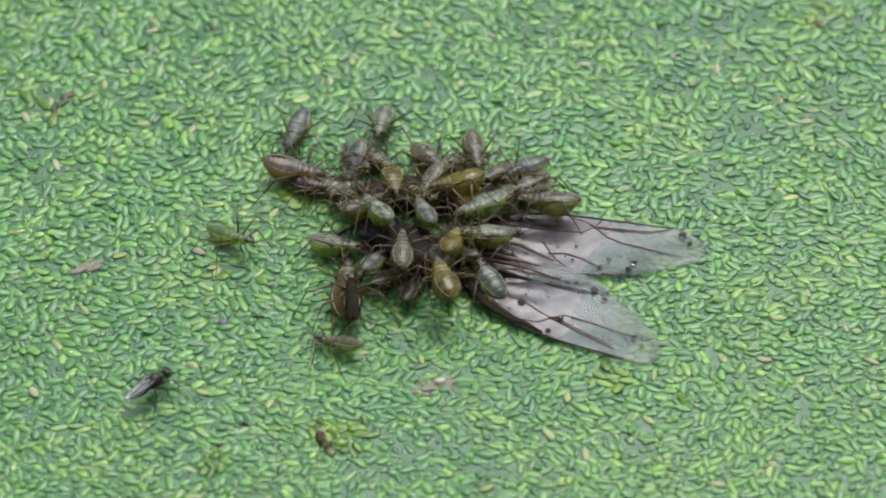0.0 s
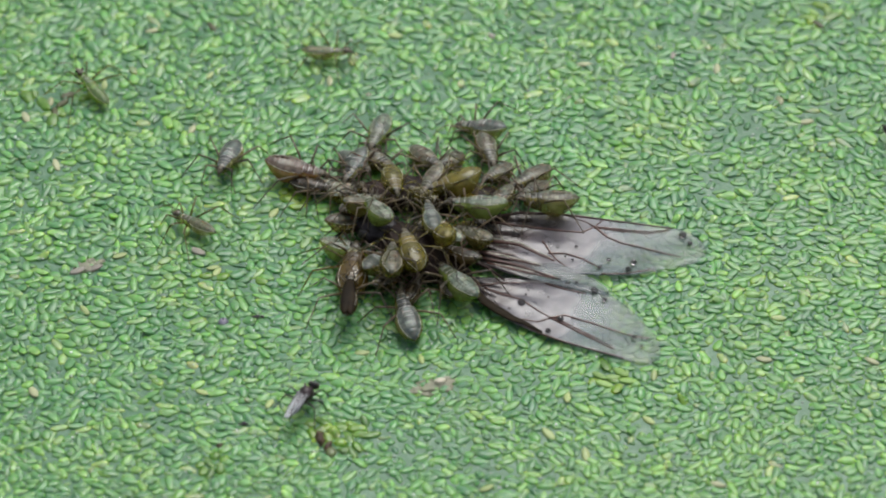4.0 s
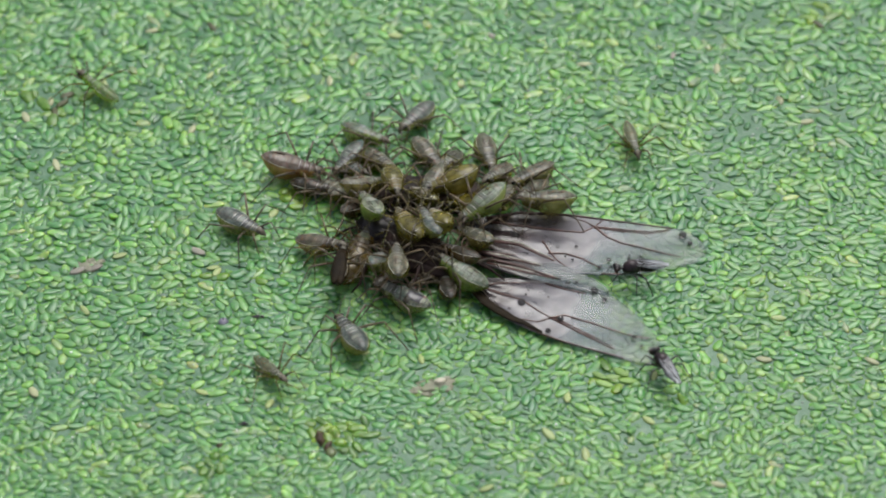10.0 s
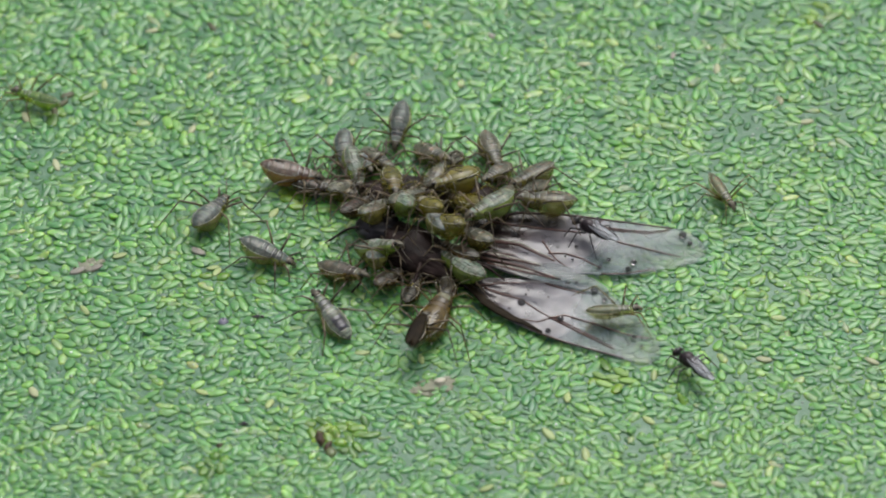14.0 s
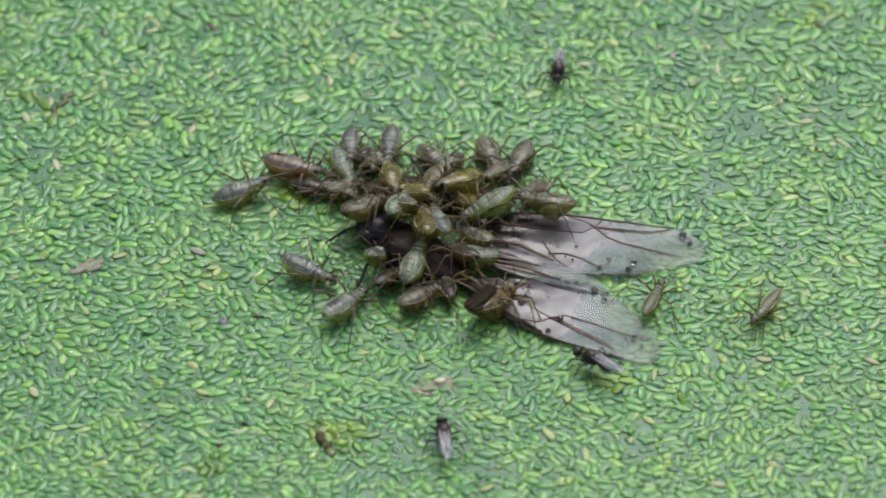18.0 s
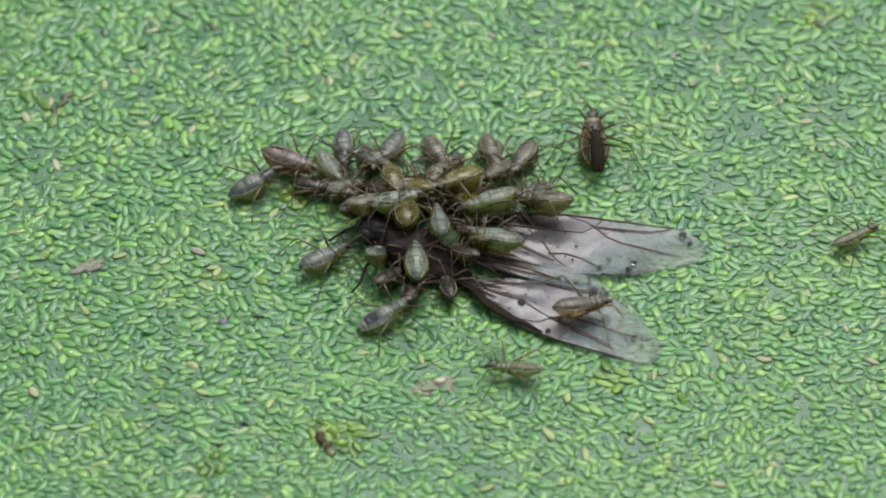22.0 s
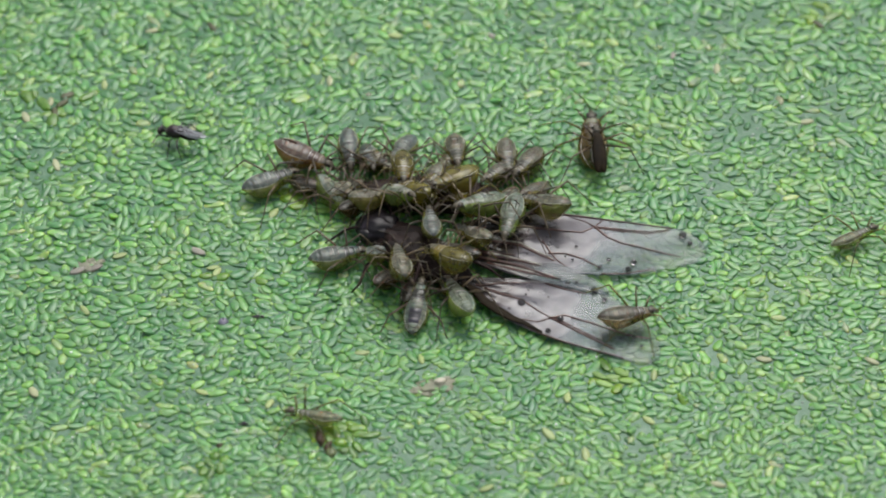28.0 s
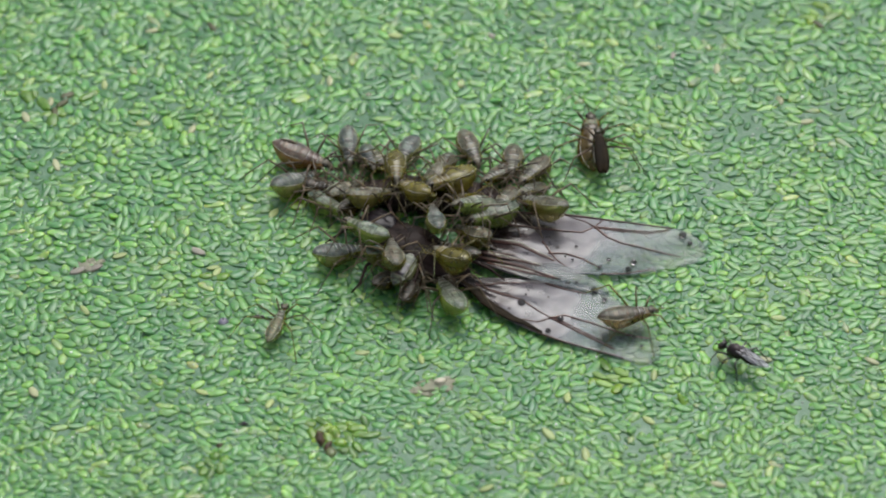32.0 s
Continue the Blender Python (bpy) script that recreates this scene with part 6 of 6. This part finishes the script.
    walk(fly_a, steps(
        (0, -13.04, -9.28, 0.06, 0, -5, 48), (0.5, -11.15, -9.66, 0.06, 0, -5, 47), (1, -10.42, -11.83, 0.06, 0, -5, 38),
        (1.5, -10.71, -11.89, 0.06, 0, -5, 71), (2, -9.93, -11.38, 0.06, 0, -5, 64), (2.5, -7.32, -11.06, 0.06, 0, -5, 51), (3, -6.46, -10.15, 0.06, 0, -5, 66),
        (5.5, -4.65, -10.07, 0.06, 0, -5, 57), (6, -1.67, -9.76, 0.06, 0, -5, 64), (6.5, -0.44, -8.88, 0.06, 0, 0, 17), (7, 2.13, -8.70, 0.06, 0, -5, 57),
        (7.5, 3.86, -7.79, 0.06, 0, 0, 7), (8, 5.06, -8.28, 0.06, 0, -5, 60), (8.5, 8.02, -8.49, 0.06, 0, 0, 1), (8.75, 8.95, -8.34, 0.06, 0, -6, 50),
        (9, 9.88, -8.32, 0.20, 0, -5, 102), (11, 9.94, -7.78, 0.20, 0, -5, 116), (13, 9.26, -6.97, 0.20, 0, -5, 132), (14, 11.15, -8.00, 0.06, 0, -5, 126),
        (14.5, 10.07, -9.30, 0.06, 0, -5, 132), (16.5, 13.89, -7.58, 0.06, 0, -5, 131), (17, 12.10, -7.70, 0.06, 0, -5, 130), (17.5, 10.35, -8.69, 0.06, 0, -5, 128),
        (18, 6.79, -7.83, 0.06, 0, -5, 142), (19, 6.03, -7.71, 0.06, 0, -5, 112), (19.5, 4.54, -6.43, 0.06, 0, -5, 122),
        (19.85, 1.34, -16.54, 2.80, 0, -5, 190), (20.2, -1.85, -26.44, 5.31, 0, 0, 258), (24.1, 10.37, -19.93, 2.79, 0, 0, 186),
        (28, 22.60, -13.22, 0.06, 0, 0, 113), (28.8, 18.81, -11.68, 0.06, 0, 0, 140), (29.3, 18.01, -10.11, 0.06, 0, -5, 122),
        (29.6, 17.58, -9.39, 0.06, 0, -5, 120), (30.2, 15.57, -8.22, 0.06, 0, -5, 130), (30.7, 13.32, -7.57, 0.06, 0, -5, 134),
        (32, 13.39, -7.46, 0.06, 0, -5, 139)))
    walk(fly_b, steps(
        (0, 25.79, 8.85, 0.06, 0, 0, -160), (5, 19.90, 6.77, 0.06, 0, 0, -167), (5.5, 10.66, 4.44, 0.06, 0, -5, -201), (6, 11.47, 4.34, 0.06, 0, -5, -199),
        (7, 11.20, 3.16, 0.06, 0, -5, -198), (7.5, 10.14, 0.95, 0.36, 0, 5, -172), (8, 10.17, -0.28, 0.36, 0, 5, -163), (9, 10.64, -1.26, 0.36, 0, 5, -161),
        (10, 8.81, -2.33, 0.36, 0, 5, -172), (11, 6.32, -4.35, 0.36, 0, -5, -222), (12, 5.19, -6.22, 0.36, 0, -5, -210), (12.5, 5.59, -4.11, 0.36, 0, -5, -212),
        (13, 6.20, -3.24, 0.36, 0, -5, -226), (13.5, 6.60, -1.52, 0.36, 0, -5, -212), (14, 6.99, 0.35, 0.36, 0, -5, -222),
        (14.25, 10.42, 6.81, 0.06, 0, -4, -165), (14.5, 13.85, 12.96, 0.06, 0, 5, -100), (16.5, 7.58, 14.15, 0.06, 0, 5, -94), (17.5, 7.70, 14.07, 0.06, 0, 5, -94),
        (18, 5.87, 12.08, 0.06, 0, 5, -96), (18.5, 3.96, 8.83, 0.06, 0, 5, -98), (19, 4.95, 8.14, 0.06, 0, 3, -105), (19.5, 5.84, 5.97, 0.06, 0, 5, -100),
        (19.7333, 9.14, 12.86, 1.63, 0, 5, -38), (19.9667, 12.45, 19.94, 2.97, 0, 4, 16), (20.2, 15.76, 27.03, 4.31, 0, 0, 73),
        (23.6, -1.23, 27.14, 2.29, 0, 0, -5), (27, -18.21, 27.46, 0.06, 0, 0, -84), (27.5, -13.99, 11.64, 0.06, 0, 5, -75),
        (27.75, -13.62, 9.50, 0.06, 0, -2, -147), (28, -13.26, 7.36, 0.06, 0, -5, -202), (28.5, -12.45, 2.67, 0.06, 0, -5, -198),
        (28.6667, -11.86, 2.01, 0.06, 0, -5, -272), (28.8333, -11.27, 1.34, 0.06, 0, 6, -331), (29, -10.69, 0.67, 0.06, 0, 5, -378),
        (29.3, -10.01, -1.51, 0.06, 0, 5, -371), (29.6, -10.00, -1.65, 0.06, 0, 5, -388), (30, -11.00, -2.83, 0.06, 0, 5, -395),
        (30.2, -19.44, -3.27, 2.33, 0, 5, -479), (30.4, -27.88, -3.51, 4.31, 0, 0, -541), (32, -29.24, 0.88, 0.06, 0, 0, -611)))
    walk(fly_c, steps(
        (0, 0.37, -23.77, 0.06, 0, 0, 92), (14.8, 0.37, -22.35, 0.06, 0, 0, 92), (16.5, 0.06, -10.28, 0.06, 0, -5, 114), (17, 0.21, -12.26, 0.06, 0, -5, 95),
        (18, 0.03, -12.30, 0.06, 0, -5, 96), (18.5, -1.19, -12.14, 0.06, 0, -5, 98), (19, -2.65, -10.77, 0.06, 0, 5, 98), (19.5, -3.21, -8.94, 0.06, 0, -5, 56),
        (19.7333, -5.68, -14.90, 1.95, 0, -5, -2), (19.9667, -8.14, -20.67, 3.63, 0, -6, -54), (20.2, -10.61, -26.44, 5.31, 0, 0, -114),
        (32, -11.29, -22.49, 0.06, 0, 0, -114)))
    walk(buried_a, steps(
        (0, -4.68, 3.40, 0.10, 0, -15, 42), (7, -4.63, 3.29, 0.10, 0, -14, 43), (14, -4.72, 3.53, 0.10, 0, -17, 43), (32, -4.70, 3.41, 0.10, 0, -13, 40)))
    walk(buried_b, steps(
        (0, -3.19, 5.28, 0.10, -17, 10, -50), (9, -3.11, 5.22, 0.10, -17, 14, -50), (20, -3.22, 5.28, 0.10, -17, 11, -52), (32, -3.09, 5.11, 0.10, -16, 14, -53)))
    walk(buried_c, steps(
        (0, 1.12, 1.74, 0.78, 10, -17, 140), (9, 1.10, 1.71, 0.79, 10, -21, 142), (20, 1.12, 1.80, 0.78, 10, -14, 141), (32, 1.18, 1.75, 0.79, 10, -21, 139)))
    walk(buried_d, steps(
        (0, 2.52, 4.18, 0.30, 11, 14, -130), (9, 2.55, 4.08, 0.30, 10, 16, -128), (21, 2.48, 4.26, 0.30, 10, 15, -128), (32, 2.57, 4.10, 0.30, 11, 13, -132)))
    walk(buried_e, steps(
        (0, 0.61, -1.58, 0.74, 17, -10, 147), (6, 0.59, -1.70, 0.74, 18, -6, 150), (12, 0.61, -1.59, 0.74, 16, -10, 142), (32, 0.64, -1.54, 0.75, 17, -12, 147)))
    walk(buried_f, steps(
        (0, -0.52, 2.80, 1.23, 14, -5, -117), (11, -0.48, 2.66, 1.23, 14, -4, -117), (24, -0.56, 2.74, 1.23, 13, -2, -115), (32, -0.49, 2.78, 1.23, 13, -6, -115)))
    walk(buried_g, steps(
        (0, -3.19, -1.87, 0.49, 0, -13, 58), (4, -3.13, -1.85, 0.49, 0, -15, 61), (6, -2.91, -1.93, 0.50, 0, -18, 70), (17, -3.10, -1.48, 0.47, 0, -30, 57),
        (32, -3.10, -1.38, 0.46, 0, -31, 57)))
    walk(buried_h, steps(
        (0, 4.26, 3.05, 0.25, 6, 23, -129), (13, 4.23, 3.09, 0.25, 5, 20, -128), (25, 4.29, 2.98, 0.25, 6, 24, -130), (32, 4.09, 3.00, 0.25, 6, 28, -130)))
    walk(buried_i, steps(
        (0, -5.01, 3.33, 0.10, 0, 13, -38), (15, -4.94, 3.27, 0.10, 0, 16, -38), (32, -4.96, 3.17, 0.10, 0, 18, -36)))
    walk(buried_j, steps(
        (0, -4.13, 5.56, 0.10, 0, 8, -59), (5, -4.17, 5.08, 0.10, 0, 17, -50), (10, -4.22, 4.71, 0.10, 0, 23, -47), (16, -3.65, 5.34, 0.10, 0, 18, -75),
        (32, -3.57, 5.44, 0.10, 0, 16, -78)))
    walk(buried_k, steps(
        (0, -1.10, 2.24, 0.77, 14, -20, 126), (15, -1.04, 2.13, 0.78, 14, -20, 126), (32, -1.12, 2.28, 0.78, 14, -23, 125)))
    walk(buried_l, steps(
        (0, 2.76, 1.82, 0.70, 15, 7, -119), (16, 2.81, 1.79, 0.71, 16, 9, -120), (28, 2.94, 1.72, 0.72, 16, 12, -123), (32, 2.94, 1.72, 0.72, 16, 12, -123)))
    walk(buried_m, steps(
        (0, 0.18, 5.10, 0.10, 3, 19, -127), (9, 0.16, 5.17, 0.10, 2, 16, -120), (22, 0.18, 5.08, 0.10, 2, 21, -123), (32, -0.11, 5.01, 0.10, -1, 21, -112)))
    walk(buried_n, steps(
        (0, -2.47, -2.53, 0.10, 0, -13, 48), (10, -2.40, -2.56, 0.10, 0, -11, 48), (21, -2.43, -2.46, 0.10, 0, -15, 51), (32, -2.47, -2.53, 0.10, 0, -13, 48)))
    walk(buried_o, steps(
        (0, -1.43, -3.21, 0.10, 0, -8, 72), (12, -1.39, -3.30, 0.10, 0, -8, 74), (32, -1.44, -3.18, 0.10, 0, -7, 70)))
    walk(buried_q, steps(
        (0, 0.17, -2.85, 0.10, 0, -9, 102), (14, 0.16, -2.95, 0.10, 0, -7, 100), (32, 0.20, -2.82, 0.10, 0, -8, 104)))
    walk(buried_r, steps(
        (0, -4.14, 1.81, 0.58, -4, -15, 47), (12, -4.05, 1.76, 0.57, -3, -13, 49), (32, -4.14, 1.87, 0.57, -4, -16, 46)))
    walk(buried_s, steps(
        (0, 1.39, -0.45, 0.78, 7, -16, 138), (12, 1.41, -0.51, 0.77, 7, -12, 137), (32, 1.39, -0.39, 0.78, 7, -17, 139)))
    # Lies where striped_one shades the mat, to darken that patch.
    walk(shade_filler, steps(
        (0, -6.14, 3.72, 0.05, 0, 8, -18), (12, -6.08, 3.64, 0.05, 0, 8, -18), (32, -6.14, 3.72, 0.05, 0, 8, -18)))
    stride(left_walker, [(2.0, 3.5), (8.0, 9.0)])
    stride(green_feeder, [(0.0, 1.0), (29.0, 30.0)])
    stride(amber_feeder, [(0.0, 1.0)])
    stride(green_traveller, [(12.0, 13.0), (24.0, 25.0)])
    stride(brown_traveller, [(12.0, 13.0), (18.0, 19.0), (20.0, 21.0), (22.0, 22.5)])
    stride(grey_traveller, [(0.0, 1.0), (8.0, 9.0), (12.0, 14.0)])
    stride(grey_saddled, [(6.0, 7.0), (8.0, 10.0), (11.0, 13.0)])
    stride(middle_feeder, [(11.0, 12.0)])
    stride(late_green, [(30.0, 31.0)])
    stride(winged_one, [(11.0, 13.0), (17.0, 21.0)])
    stride(pair_below, [(11.0, 13.0), (17.0, 21.0)])
    stride(top_roamer, [(0.0, 6.5), (7.0, 8.0), (13.0, 20.0), (20.5, 23.5), (25.0, 25.5), (27.5, 30.2), (30.7, 31.1)])
    stride(left_roamer, [(0.0, 3.5), (14.5, 16.5)])
    stride(low_roamer, [(0.0, 1.5), (2.0, 3.0), (5.5, 7.5), (10.5, 14.5), (19.0, 20.0)])
    stride(fly_a, [(0.0, 1.0), (1.5, 3.0), (5.5, 9.0), (13.0, 18.0), (19.0, 19.85), (28.0, 30.7)])
    stride(fly_b, [(5.0, 6.0), (7.0, 8.0), (9.0, 16.5), (17.5, 19.97), (27.0, 29.3), (29.6, 30.2)])
    stride(fly_c, [(14.8, 17.0), (18.0, 19.73)])


motions()
